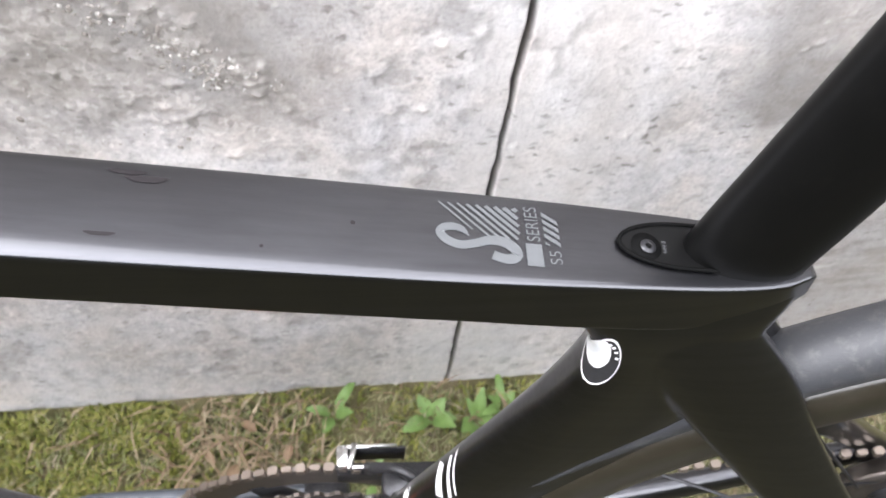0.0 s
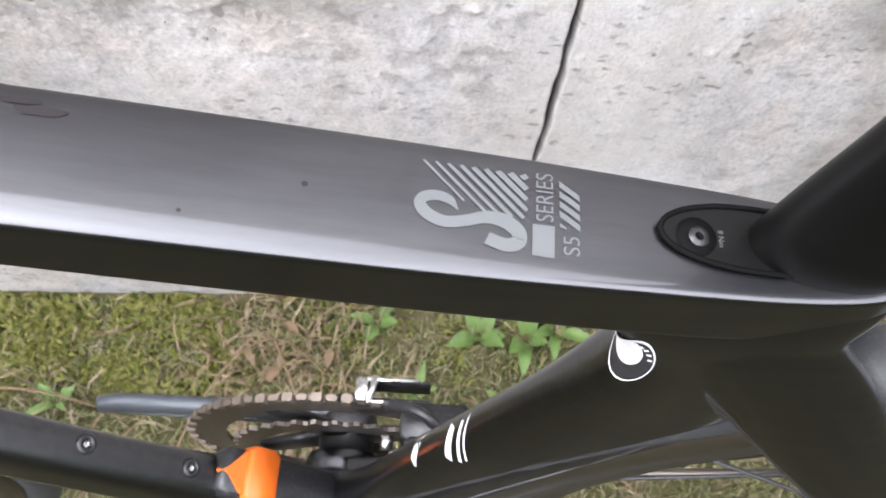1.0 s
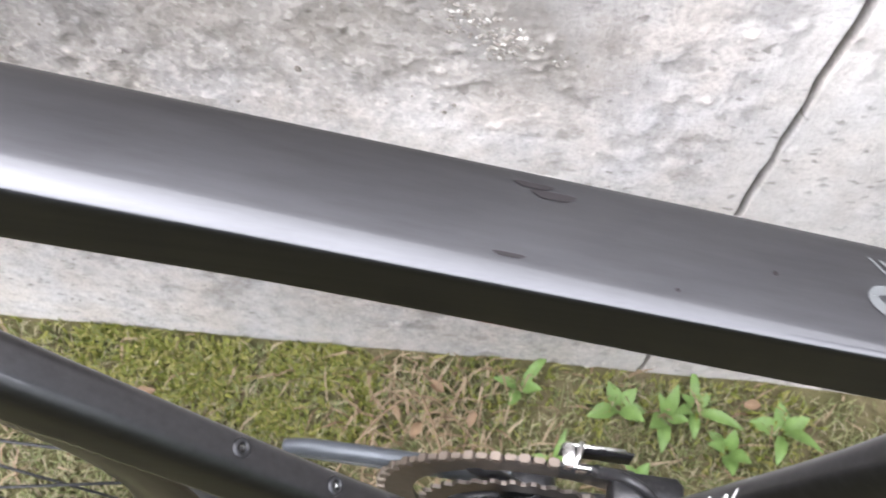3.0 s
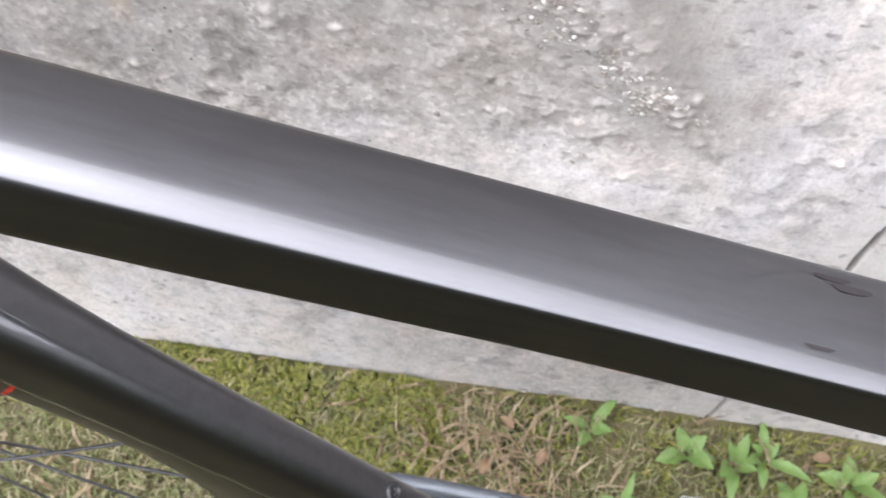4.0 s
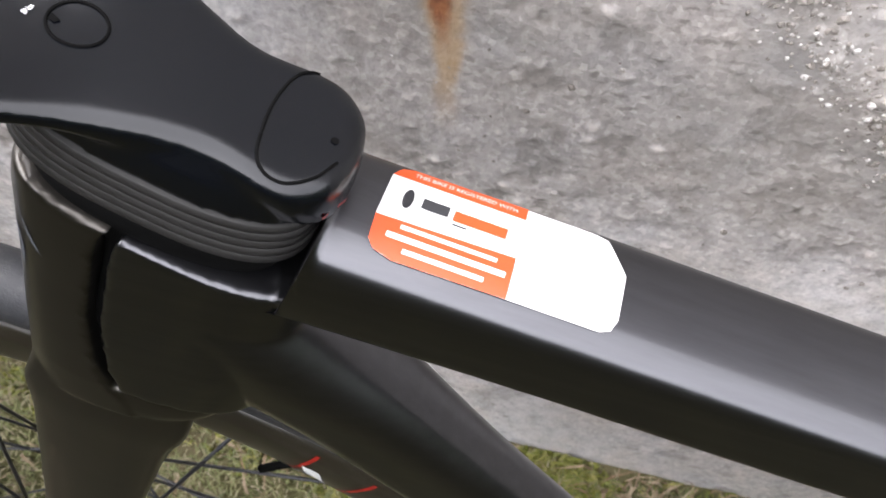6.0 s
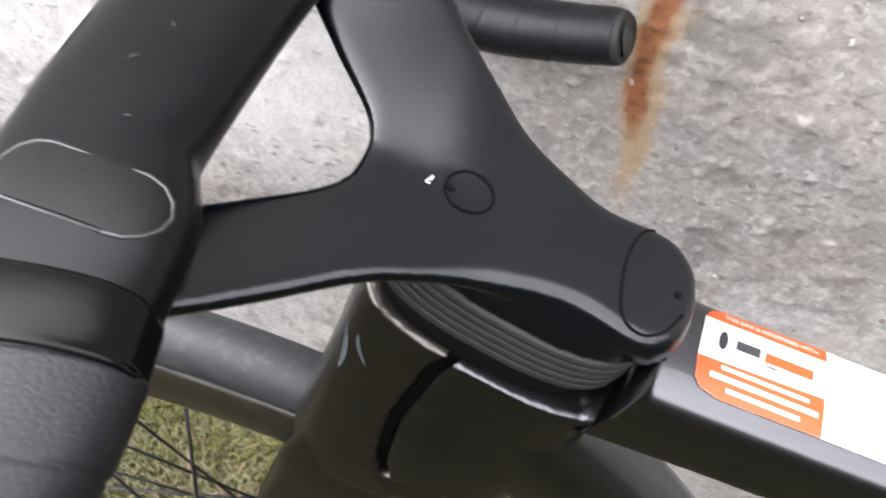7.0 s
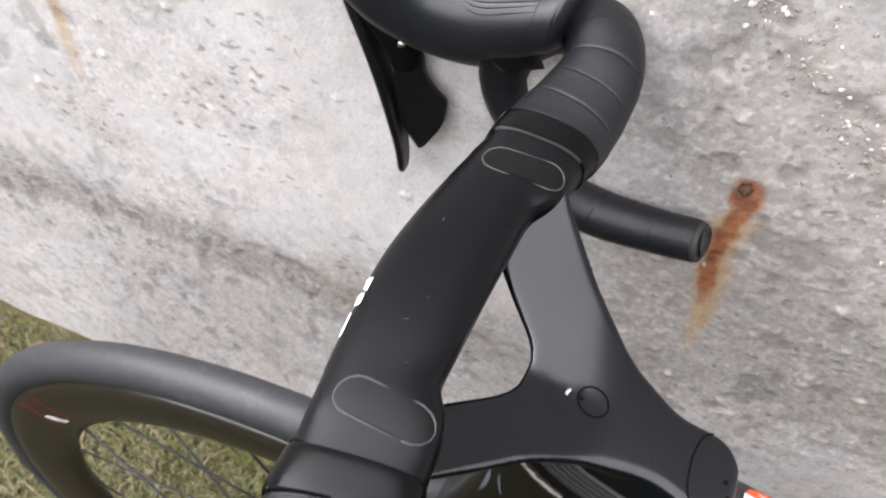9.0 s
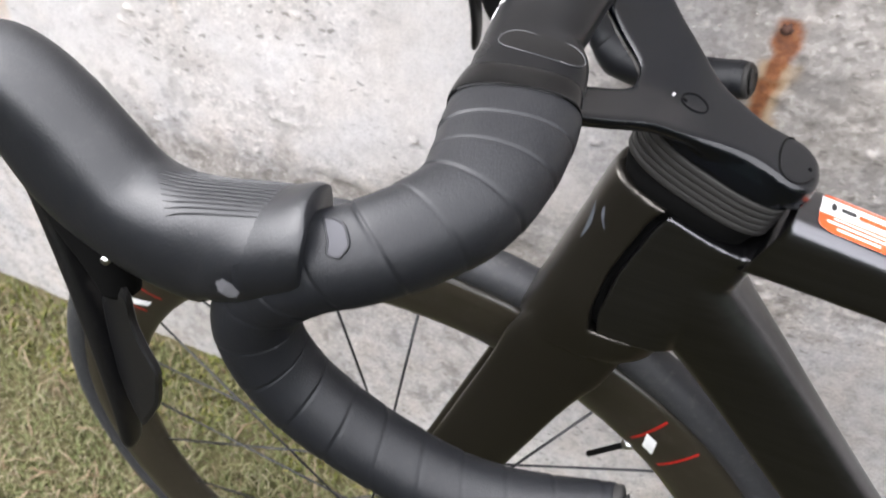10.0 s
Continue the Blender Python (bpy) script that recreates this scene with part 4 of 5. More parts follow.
# theft-marking sticker
st_out = [(-0.3413, 0.0103), (-0.3398, 0.0130), (-0.3370, 0.0142), (-0.3073, 0.0145), (-0.2900, 0.0144), (-0.2862, 0.0134), (-0.2802, 0.0042), (-0.2799, -0.0085), (-0.2812, -0.0116), (-0.2837, -0.0127), (-0.3063, -0.0128), (-0.3340, -0.0132), (-0.3390, -0.0118), (-0.3408, -0.0096), (-0.3414, -0.0028)]
sticker = part("sticker", drape(plate(st_out, 5), FRAME, 0.0003), STICKER_WHITE, bike_frame, "white and orange security sticker with cut corners")
part("orange_field", drape(plate([(-0.3413, 0.0103), (-0.3398, 0.0130), (-0.3370, 0.0142), (-0.3073, 0.0145), (-0.3071, 0.0103)], 5), FRAME, 0.0005), STICKER_RED, sticker)
part("orange_field", drape(plate([(-0.3414, -0.0026), (-0.3408, -0.0096), (-0.3390, -0.0118), (-0.3340, -0.0132), (-0.3063, -0.0128), (-0.3067, -0.0016)], 5), FRAME, 0.0005), STICKER_RED, sticker)
for u0, u1, v, h in ((-0.3347, -0.3108, -0.0041, 0.0012), (-0.3373, -0.3080, -0.0071, 0.0016), (-0.3324, -0.3125, -0.0102, 0.0013)):
    part("text_bar", drape(plate([(u0, v - h / 2), (u1, v - h / 2), (u1, v + h / 2), (u0, v + h / 2)], 4), FRAME, 0.00065), STICKER_WHITE, sticker)
for u0, u1, v, h, m in ((-0.3319, -0.3252, 0.0044, 0.0030, INK), (-0.3238, -0.3105, 0.0040, 0.0030, STICKER_RED), (-0.3236, -0.3200, 0.0014, 0.0004, INK)):
    part("text_bar", drape(plate([(u0, v - h / 2), (u1, v - h / 2), (u1, v + h / 2), (u0, v + h / 2)], 4), FRAME, 0.00065), m, sticker)
words, wf2 = lettering("THIS BIKE IS REGISTERED WITH", 0.0013, (0, 0, 1), (1, 0, 0), (0, 1, 0))
words[:, 0] = -0.3362 + words[:, 0] * 0.0265 / words[:, 0].max()
words[:, 1] += 0.0116
part("print_text", drape((words, wf2), FRAME, 0.00065), STICKER_WHITE, sticker)
part("emblem", drape(plate([(-0.3355 + 0.0013 * math.cos(t), 0.0042 + 0.0030 * math.sin(t)) for t in np.linspace(0, 2 * math.pi, 16, endpoint=False)], 2), FRAME, 0.00065), DARK_METAL, sticker)

# smudges and chips on the top tube
for u, v, a, h in ((-0.066, 0.0085, 0.0050, 0.0015), (-0.071, 0.0105, 0.0045, 0.0010), (-0.075, -0.0098, 0.0035, 0.0008)):
    blob = [(u + a * math.cos(t) * (1 + 0.25 * math.sin(3 * t)), v + h * math.sin(t) * (1 + 0.3 * math.cos(2 * t))) for t in np.linspace(0, 2 * math.pi, 14, endpoint=False)]
    part("smudge", drape(plate(blob, 2), FRAME, 0.0002), SMUDGE, bike_frame)
for u, v, r in ((-0.0116, -0.0003, 0.0007), (-0.0354, -0.0100, 0.0005)):
    part("paint_chip", drape(plate([(u + r * math.cos(t), v + r * math.sin(t)) for t in np.linspace(0, 2 * math.pi, 10, endpoint=False)]), FRAME, 0.0002), SMUDGE, bike_frame)

# bottle bosses on the down tube
nrm = Vector((0.748, 0, 0.664))
for u, w in ((-0.184, 0.488), (-0.144, 0.443), (-0.104, 0.398)):
    boss = part("bottle_boss", turned(lathe([(0.0022, 0.001), (0.0022, -0.0015), (0.0045, -0.0015), (0.0052, -0.0004), (0.0052, 0.001)], 20), Matrix.Translation((u, -0.002, w)) @ nrm.to_track_quat("-Y", "Z").to_matrix().to_4x4()), DARK_METAL, bike_frame)
    part("boss_screw", turned(lathe([(0.0003, 0.001), (0.0021, 0.001), (0.0021, -0.0004), (0.0003, -0.0002)], 14), Matrix.Translation((u, -0.002, w)) @ nrm.to_track_quat("-Y", "Z").to_matrix().to_4x4()), STEEL, boss)

# badge and white stripes on the seat tube
badge_out = [(0.0725 + 0.0095 * math.sin(t) * (0.82 + 0.18 * math.cos(t)), 0.6345 - 0.021 * math.cos(t)) for t in np.linspace(0, 2 * math.pi, 26, endpoint=False)]


def side_plate(outline, cuts, lift, scale=1.0, about=(0, 0), slant=0.0):
    v, f = plate([((x - about[0]) * scale + about[0], (z - about[1]) * scale + about[1]) for x, z in outline], cuts)
    v = np.stack([v[:, 0] - slant * 0.02, np.full(len(v), -0.03), v[:, 1]], 1)
    return drape((v, f), FRAME, lift, (slant, 1, 0), 0.05)


ctr = (0.0725, 0.6345)
badge = part("badge", side_plate(badge_out, 4, 0.0004, 1.0, ctr, 0.6), DECAL_WHITE, bike_frame, "teardrop badge with black border and white middle")
part("badge_border", side_plate(badge_out, 4, 0.0006, 0.93, ctr, 0.6), INK, badge)
part("badge_middle", side_plate(badge_out, 4, 0.0008, 0.70, (0.0650, 0.650), 0.6), DECAL_WHITE, badge)
for k in range(7):
    t = math.pi * (0.62 + 0.115 * k)
    bx, bz = 0.0725 + 0.0095 * math.sin(t) * (0.82 + 0.18 * math.cos(t)) * 0.80, 0.6345 - 0.021 * math.cos(t) * 0.80
    turn_k = math.atan2(bz - 0.640, (bx - 0.0690) * 2)
    quad = [(bx + 0.0007 * math.cos(turn_k) * p - 0.0007 * math.sin(turn_k) * q, bz + 0.0011 * math.sin(turn_k) * p + 0.0011 * math.cos(turn_k) * q) for p, q in ((-1, -1), (1, -1), (1, 1), (-1, 1))]
    part("text_bar", side_plate(quad, 1, 0.0009, 1.0, (0, 0), 0.6), DECAL_WHITE, badge)
for x, z, h, w in ((0.0225, 0.503, 0.034, 0.0042), (0.0280, 0.507, 0.036, 0.0020), (0.0312, 0.509, 0.032, 0.0010), (0.0075, 0.466, 0.018, 0.0050)):
    arc = [(x + w * s - 0.16 * h * t, z + h * t * 0.5) for s, ts in ((-0.5, np.linspace(-1, 1, 9)), (0.5, np.linspace(1, -1, 9))) for t in ts]
    part("white_stripe", side_plate(arc, 3, 0.0004, 1.0, (0, 0), 0.6), DECAL_WHITE, bike_frame)

# ---- fork, headset spacers and stem ----
fork_nose = cut_stack(np.linspace(0.752, 0.627, 28), -1)
fork_crown = stack([(0.6475, -0.462, -0.389, 0.0284, 2.7), (0.6465, -0.464, -0.388, 0.0290, 2.7), (0.634, -0.471, -0.391, 0.0298, 2.7), (0.627, -0.472, -0.396, 0.0290, 2.6)], per=2, tilt=-0.06)


def fork_leg(side):
    return sweep([(-0.431, side * 0.0200, 0.643, 0.0076, 0.028, 2.1), (-0.447, side * 0.0222, 0.610, 0.0080, 0.0325, 2.1), (-0.463, side * 0.0232, 0.570, 0.0076, 0.0290, 2.1), (-0.510, side * 0.026, 0.445, 0.0072, 0.026, 2.1),
                  (-0.548, side * 0.030, 0.355, 0.0070, 0.019, 2.1), (-0.566, side * 0.034, 0.315, 0.0070, 0.013, 2.1)], n=32, lateral=(0, 1, 0))


fork_skin = fused(joined(fork_nose, fork_crown, fork_leg(-1), fork_leg(1)), 0.0015, 3)
fork = part("fork", fork_skin, FORK_PAINT, bike, "glossy graphite aero fork with deep blades")
gap_core = stack([(0.746, -0.412, -0.390, 0.0165, 2.4), (0.722, -0.418, -0.400, 0.0185, 2.5), (0.70, -0.428, -0.408, 0.0200, 2.5), (0.672, -0.440, -0.420, 0.0225, 2.5), (0.652, -0.440, -0.400, 0.0240, 2.5), (0.640, -0.430, -0.395, 0.0200, 2.5)])
# a black core fills the slot and stands for the shade inside it
part("steerer_gap", gap_core, GAP, bike)
FORK = tree(fork_skin)
for u0, w0, u1, w1, bow in ((-0.4540, 0.7280, -0.4560, 0.7030, 0.0020), (-0.4470, 0.7290, -0.4425, 0.7155, -0.0016)):
    outer = [(u0 + (u1 - u0) * t + bow * math.sin(math.pi * t) * 1.6, w0 + (w1 - w0) * t) for t in np.linspace(0, 1, 9)]
    inner = [(u0 + (u1 - u0) * t + bow * math.sin(math.pi * t) * 0.2, w0 + (w1 - w0) * t) for t in np.linspace(1, 0, 9)][1:-1]
    v, f = plate(outer + inner, 2)
    part("fork_decal", drape((np.stack([v[:, 0], np.full(len(v), -0.05), v[:, 1]], 1), f), FORK, 0.0003, (0.35, 1, 0), 0.05), CRANK_GREY, fork)

S0, D_AX, P_AX = np.array([-0.395, 0, 0.742]), np.array([0.365, 0, 0.931]), np.array([0.931, 0, -0.365])


def along(s, p=0.0):
    return tuple(S0 + D_AX * s + P_AX * p)


for i in range(5):
    s = 0.0040 + i * 0.0037
    hb = 0.0400 + 0.0003 * (i % 2) - 0.0004 * i
    rows = [(*along(s + k, -0.0030), 0.0208 * g2, hb * g2, 2.7) for k, g2 in ((0, 0.988), (0.0003, 1), (0.0033, 1), (0.0036, 0.988))]
    part("headset_spacer", sweep(rows, n=52, per=1), SPACER, bike)
part("headset_cover", sweep([(*along(-0.016, 0.0), 0.0180, 0.033, 2.6), (*along(0.0038, -0.0025), 0.0196, 0.0380, 2.6)], n=40, per=2), GAP, bike)

# the stem: one Y-shaped plan with a crisp upper edge, rising along its two arms
STEM_HALF = [(-0.3460, 0.0), (-0.3466, 0.0060), (-0.3486, 0.0122), (-0.3545, 0.0172), (-0.3620, 0.0179), (-0.3740, 0.0167), (-0.3870, 0.0192), (-0.4000, 0.0230), (-0.4110, 0.0295), (-0.4220, 0.0376), (-0.4349, 0.0502), (-0.4450, 0.0605), (-0.4560, 0.0715),
             (-0.4680, 0.0650), (-0.4700, 0.0540), (-0.4680, 0.0425), (-0.4565, 0.0300), (-0.4490, 0.0225), (-0.4425, 0.0162), (-0.4382, 0.0105), (-0.4363, 0.0050), (-0.4360, 0.0)]
half_line = spline(STEM_HALF, 6)
far_line = half_line.copy()
outer = np.arange(len(half_line)) <= 12 * 6
far_line[outer, 1] += 0.0064 * smooth01((-0.374 - far_line[outer, 0]) / 0.04) + 0.0034 * smooth01((-0.405 - far_line[outer, 0]) / 0.04)
stem_plan = np.vstack([far_line, (half_line * np.array([1, -1]))[-2:0:-1]])


def stem_top(u, v):
    v = np.sqrt(v * v + 0.000036) - 0.006
    s = -0.707 * (u + 0.41) + 0.707 * v * smooth01((-0.395 - u) / 0.028)
    return np.polyval(np.polyfit((-0.0450, -0.0385, -0.0297, -0.0177, -0.0085, 0.0099, 0.0378, 0.0778), (0.7668, 0.7700, 0.7745, 0.7807, 0.7848, 0.7910, 0.8003, 0.8180), 4), s)


def stem_thick(u):
    """The body is deep over the steerer and thins out along the arms."""
    return 1.0 - 0.52 * smooth01((-0.378 - u) / 0.030)


def stem_ring(inset, drop):
    d = np.roll(stem_plan, -1, 0) - np.roll(stem_plan, 1, 0)
    d /= np.linalg.norm(d, axis=1)[:, None]
    p = stem_plan + np.stack([d[:, 1], -d[:, 0]], 1) * inset * STEM_IN
    return p, np.stack([p[:, 0], p[:, 1] - 0.075 * np.maximum(0, -0.385 - p[:, 0]), stem_top(p[:, 0], p[:, 1]) - drop * stem_thick(p[:, 0])], 1)


area = np.sum(stem_plan[:, 0] * np.roll(stem_plan[:, 1], -1) - stem_plan[:, 1] * np.roll(stem_plan[:, 0], -1))
STEM_IN = -1 if area > 0 else 1
stem_rings = [stem_ring(i, d)[1] for i, d in ((0.0036, 0.0), (0.0015, 0.0006), (0.0, 0.0026), (0.0006, 0.008), (0.0024, 0.0145), (0.006, 0.0175))]
lid_v, lid_f = plate([tuple(p) for p in stem_ring(0.0036, 0.0)[0]], 3)
lid_v = np.stack([lid_v[:, 0], lid_v[:, 1] - 0.075 * np.maximum(0, -0.385 - lid_v[:, 0]), stem_top(lid_v[:, 0], lid_v[:, 1])], 1)
sv2, sf2 = skin(stem_rings if STEM_IN < 0 else stem_rings[::-1], False)
base_v, base_f = plate([tuple(p) for p in stem_ring(0.006, 0.0)[0]], 3)
base_v = np.stack([base_v[:, 0], base_v[:, 1] - 0.075 * np.maximum(0, -0.385 - base_v[:, 0]), stem_top(base_v[:, 0], base_v[:, 1]) - 0.0175 * stem_thick(base_v[:, 0])], 1)
stem_foot = sweep([(*along(0.0226, -0.0030), 0.0204, 0.0384, 2.8), (*along(0.031, -0.0030), 0.0192, 0.0365, 2.8), (*along(0.037, -0.003), 0.0170, 0.0330, 2.8)], n=40, per=2)
stem_skin = largest(fused(joined((lid_v, lid_f), (sv2, [tuple(reversed(f)) for f in sf2]), (base_v, [tuple(reversed(f)) for f in base_f]), stem_foot), 0.0011, 6))
stem = part("stem", stem_skin, STEM_BLACK, bike, "satin black forked stem with two arms")
STEM = tree(stem_skin)
ring = [(-0.408 + 0.0062 * math.cos(t), -0.0005 + 0.0060 * math.sin(t)) for t in np.linspace(0, 2 * math.pi, 29)]
bead(ring, 0.00042, STEM, 0.0001, GAP, stem, name="plug_line")
part("plug_notch", drape(plate([(-0.4135, -0.0006), (-0.4135, -0.0022), (-0.4120, -0.0026), (-0.4112, -0.0014)], 1), STEM, 0.0003), GAP, stem)
part("white_mark", drape(lettering("8Nm", 0.0013, (-0.4176, -0.0036, 1), (0.12, 0.80, 0), (-1, 0.15, 0)), STEM, 0.00025), DECAL_WHITE, stem)
seam = spline([(-0.3615, 0.0172), (-0.3650, 0.0120), (-0.3663, 0.0030), (-0.3655, -0.0060), (-0.3640, -0.0120), (-0.3610, -0.0150), (-0.3565, -0.0148), (-0.3520, -0.0105), (-0.3492, -0.0040)], 4)
bead(seam, 0.00042, STEM, 0.0001, GAP, stem, name="cap_line")
# a flat black dot carries the shade of the hole
part("cap_hole", drape(plate([(-0.3515 + 0.0009 * math.cos(t), 0.0008 + 0.0009 * math.sin(t)) for t in np.linspace(0, 2 * math.pi, 10, endpoint=False)]), STEM, 0.0003), GAP, stem)
part("red_mark", drape((np.array([(-0.33, y, z) for y, z in ((-0.0155, 0.7585), (-0.008, 0.7575), (-0.008, 0.7560), (-0.0155, 0.7565))]), [(0, 1, 2, 3)]), STEM, 0.0005, (-1, 0.15, 0), 0.03), RED_DECAL, stem)

# ---- handlebar, turned slightly with the fork ----
e_v = Vector((-0.047, 0.998, -0.062)).normalized()
e_u = Vector((0.998, 0.047, 0.0))
e_u = (e_u - e_v * e_u.dot(e_v)).normalized()
e_w = e_u.cross(e_v)
BAR = Matrix(((e_u.x, e_v.x, e_w.x, -0.4645), (e_u.y, e_v.y, e_w.y, 0.0055), (e_u.z, e_v.z, e_w.z, 0.8275), (0, 0, 0, 1)))

bar_half = [(-0.0010, 0.118, -0.0135, 0.0232, 0.0120, 2.4), (-0.0024, 0.098, -0.0120, 0.0240, 0.0120, 2.5), (-0.0044, 0.080, -0.0110, 0.0232, 0.0116, 2.7), (-0.0066, 0.065, -0.0100, 0.0232, 0.0112, 2.9), (-0.0116, 0.048, -0.0095, 0.0204, 0.0108, 2.8), (-0.0134, 0.025, -0.0085, 0.0214, 0.0105, 2.7)]
bar_rows = [(u, -v, w, a, b2, e) for u, v, w, a, b2, e in bar_half] + [(-0.0142, 0, -0.008, 0.0220, 0.0104, 2.7)] + bar_half[::-1]
bar_vf = turned(sweep(bar_rows, n=44, per=6, lateral=(1, 0, 0)), BAR)
bar = part("handlebar", bar_vf, BAR_BLACK, bike, "matt black flat-topped aero handlebar")
BARTREE = tree(bar_vf)


def bar_xy(u, v):
    q = BAR @ Vector((u, v, 0))
    return q.x, q.y


def stadium(cu, cv, lu, wv, turn=0.0, n=8):
    out = []
    ct, sn = math.cos(radians(turn)), math.sin(radians(turn))
    for sgn, a0 in ((1, -90), (-1, 90)):
        for t in np.linspace(a0, a0 + 180, n):
            out.append((cu + sgn * (lu / 2 - wv / 2) + wv / 2 * math.cos(radians(t)), cv + wv / 2 * math.sin(radians(t))))
    return [(cu + ct * (x - cu) - sn * (y - cv), cv + sn * (x - cu) + ct * (y - cv)) for x, y in out]


for side in (-1, 1):
    pv = 0.0640 if side > 0 else 0.0652
    out = stadium(-0.0030, side * pv, 0.0360, 0.0150, -3.5 if side < 0 else 0.0)
    pad = part("bar_plug", drape(plate([bar_xy(*p) for p in stadium(-0.0030, side * pv, 0.0350, 0.0140, -3.5 if side < 0 else 0.0)], 3), BARTREE, 0.0003), PAD_BLACK, bar)
    # the rim line paints the highlight on the plug's edge
    bead([bar_xy(*p) for p in out + out[:1]], 0.00042, BARTREE, 0.0002, PLUG_HIGHLIGHT, pad, name="plug_line")
for quad in ([(-0.0346, -0.0160), (-0.0318, -0.0162), (-0.0313, -0.0230), (-0.0332, -0.0216)], [(-0.0342, -0.0240), (-0.0315, -0.0236), (-0.0307, -0.0290), (-0.0328, -0.0300)],
             [(-0.0332, -0.0325), (-0.0319, -0.0330), (-0.0312, -0.0385), (-0.0306, -0.0437), (-0.0318, -0.0437), (-0.0325, -0.0385)]):
    part("white_mark", drape(plate([bar_xy(*p) for p in quad], 2), BARTREE, 0.0004), DECAL_WHITE, bar)
for u, v, a, l in ((-0.012, -0.030, 40, 0.0035), (-0.009, -0.018, 120, 0.0020), (-0.020, 0.020, 75, 0.0025), (-0.004, -0.046, 30, 0.0016), (-0.018, 0.045, 150, 0.0018)):
    c2, s2 = math.cos(radians(a)), math.sin(radians(a))
    quad = [(u + c2 * p - s2 * q, v + s2 * p + c2 * q) for p, q in ((-l / 2, 0), (0, -0.00018), (l / 2, 0), (0, 0.00022))]
    part("scratch", drape(plate([bar_xy(*p) for p in quad], 1), BARTREE, 0.0003), LINING, bar)


def side_parts(side):
    m = BAR
    flip = (lambda vf: vf) if side > 0 else mirrored
    rows = [(-0.0022, 0.094, -0.0125, 0.0252, 0.0135, 2.4), (-0.0005, 0.110, -0.0140, 0.0250, 0.0150, 2.3), (0.001, 0.130, -0.0165, 0.0228, 0.0170, 2.2), (-0.001, 0.149, -0.0190, 0.0202, 0.0176, 2.1),
            (-0.010, 0.166, -0.0212, 0.0184, 0.0176, 2.0), (-0.024, 0.179, -0.0250, 0.0174, 0.0170, 2.0), (-0.041, 0.185, -0.0325, 0.0166, 0.0166, 2.0), (-0.055, 0.187, -0.0450, 0.0158, 0.0158, 2.0)]
    if side > 0:
        rows = [(u + 0.012 * k, v - 0.001 * k, w + 0.026 * k, p, q, e) for (u, v, w, p, q, e), k in zip(rows, (0, 0.05, 0.25, 0.6, 0.9, 1, 1, 1))]
    tape = sweep_carry(rows, 60, 40, (1, 0, 0), (0.0175, 0.0008))
    taped = part("bar_tape", turned(flip(tape), m), TAPE, bike, "black wrapped handlebar tape")
    if side < 0:
        skin_t = tree(turned(flip(tape), m))
        torn = [(-0.0352, -0.1830), (-0.0315, -0.1828), (-0.0270, -0.1842), (-0.0245, -0.1872), (-0.0228, -0.1905), (-0.0236, -0.1935), (-0.0249, -0.1952), (-0.0285, -0.1952), (-0.0296, -0.1915), (-0.0325, -0.1868)]
        v, f = plate(torn, 2, 0.03)
        q = tuple(m.to_3x3() @ Vector((0, 0.45, -1)))
        lay = turned((v + np.array([0, -0.45 * 0.043, 0]), f), m)
        part("torn_patch", drape(lay, skin_t, 0.0004, q, 0.02), LINING, taped, "grey lining in a tear of the tape")
        edge_t = turned((np.array([(x, y - 0.45 * 0.043, 0.03) for x, y in spline(torn + torn[:1], 3)]), []), m)
        flat, _ = drape(edge_t, skin_t, 0.0003, q, 0.02)
        part("torn_edge", sweep_carry([(*p, 0.0005, 0.0005, 2) for p in flat], 6, 1, (0, 0, 1)), TAPE, taped)
    finish = sweep([(-0.0041, 0.0836, -0.0112, 0.0236, 0.0118, 2.8), (-0.0040, 0.0842, -0.0112, 0.0241, 0.0126, 2.9), (-0.0029, 0.0945, -0.0120, 0.0253, 0.0136, 2.7), (-0.0024, 0.0975, -0.0124, 0.0256, 0.0139, 2.6), (-0.0022, 0.0985, -0.0125, 0.0250, 0.0132, 2.5)], n=48, per=4, lateral=(1, 0, 0))
    part("finishing_tape", turned(flip(finish), m), FINISH, bike, "glossy black finishing tape on the bar")
    drop = sweep_carry([(-0.046, 0.186, -0.036, 0.0150, 0.0150, 2), (-0.059, 0.187, -0.050, 0.0156, 0.0156, 2), (-0.0640, 0.187, -0.067, 0.0158, 0.0158, 2), (-0.0585, 0.186, -0.0865, 0.0158, 0.0158, 2), (-0.044, 0.185, -0.104, 0.0158, 0.0158, 2),
                        (-0.020, 0.183, -0.1185, 0.0156, 0.0156, 2), (0.012, 0.180, -0.1245, 0.0149, 0.0149, 2), (0.045, 0.1755, -0.1205, 0.0136, 0.0136, 2), (0.075, 0.1710, -0.1135, 0.0127, 0.0127, 2)], 60, 34, (0, 1, 0), (0.019, 0.0007))
    if side > 0:
        dv = np.array(drop[0])
        dv += np.outer(1 - smooth01((dv[:, 0] + 0.062) / 0.05), (0.010, -0.001, 0.024))
        drop = (dv, drop[1])
    else:
        dv = np.array(drop[0])
        dv[:, 2] -= 0.012 * smooth01((dv[:, 0] + 0.035) / 0.075)
        drop = (dv, drop[1])
    dr = part("bar_drop", turned(flip(drop), m), TAPE, bike, "black taped handlebar drop")
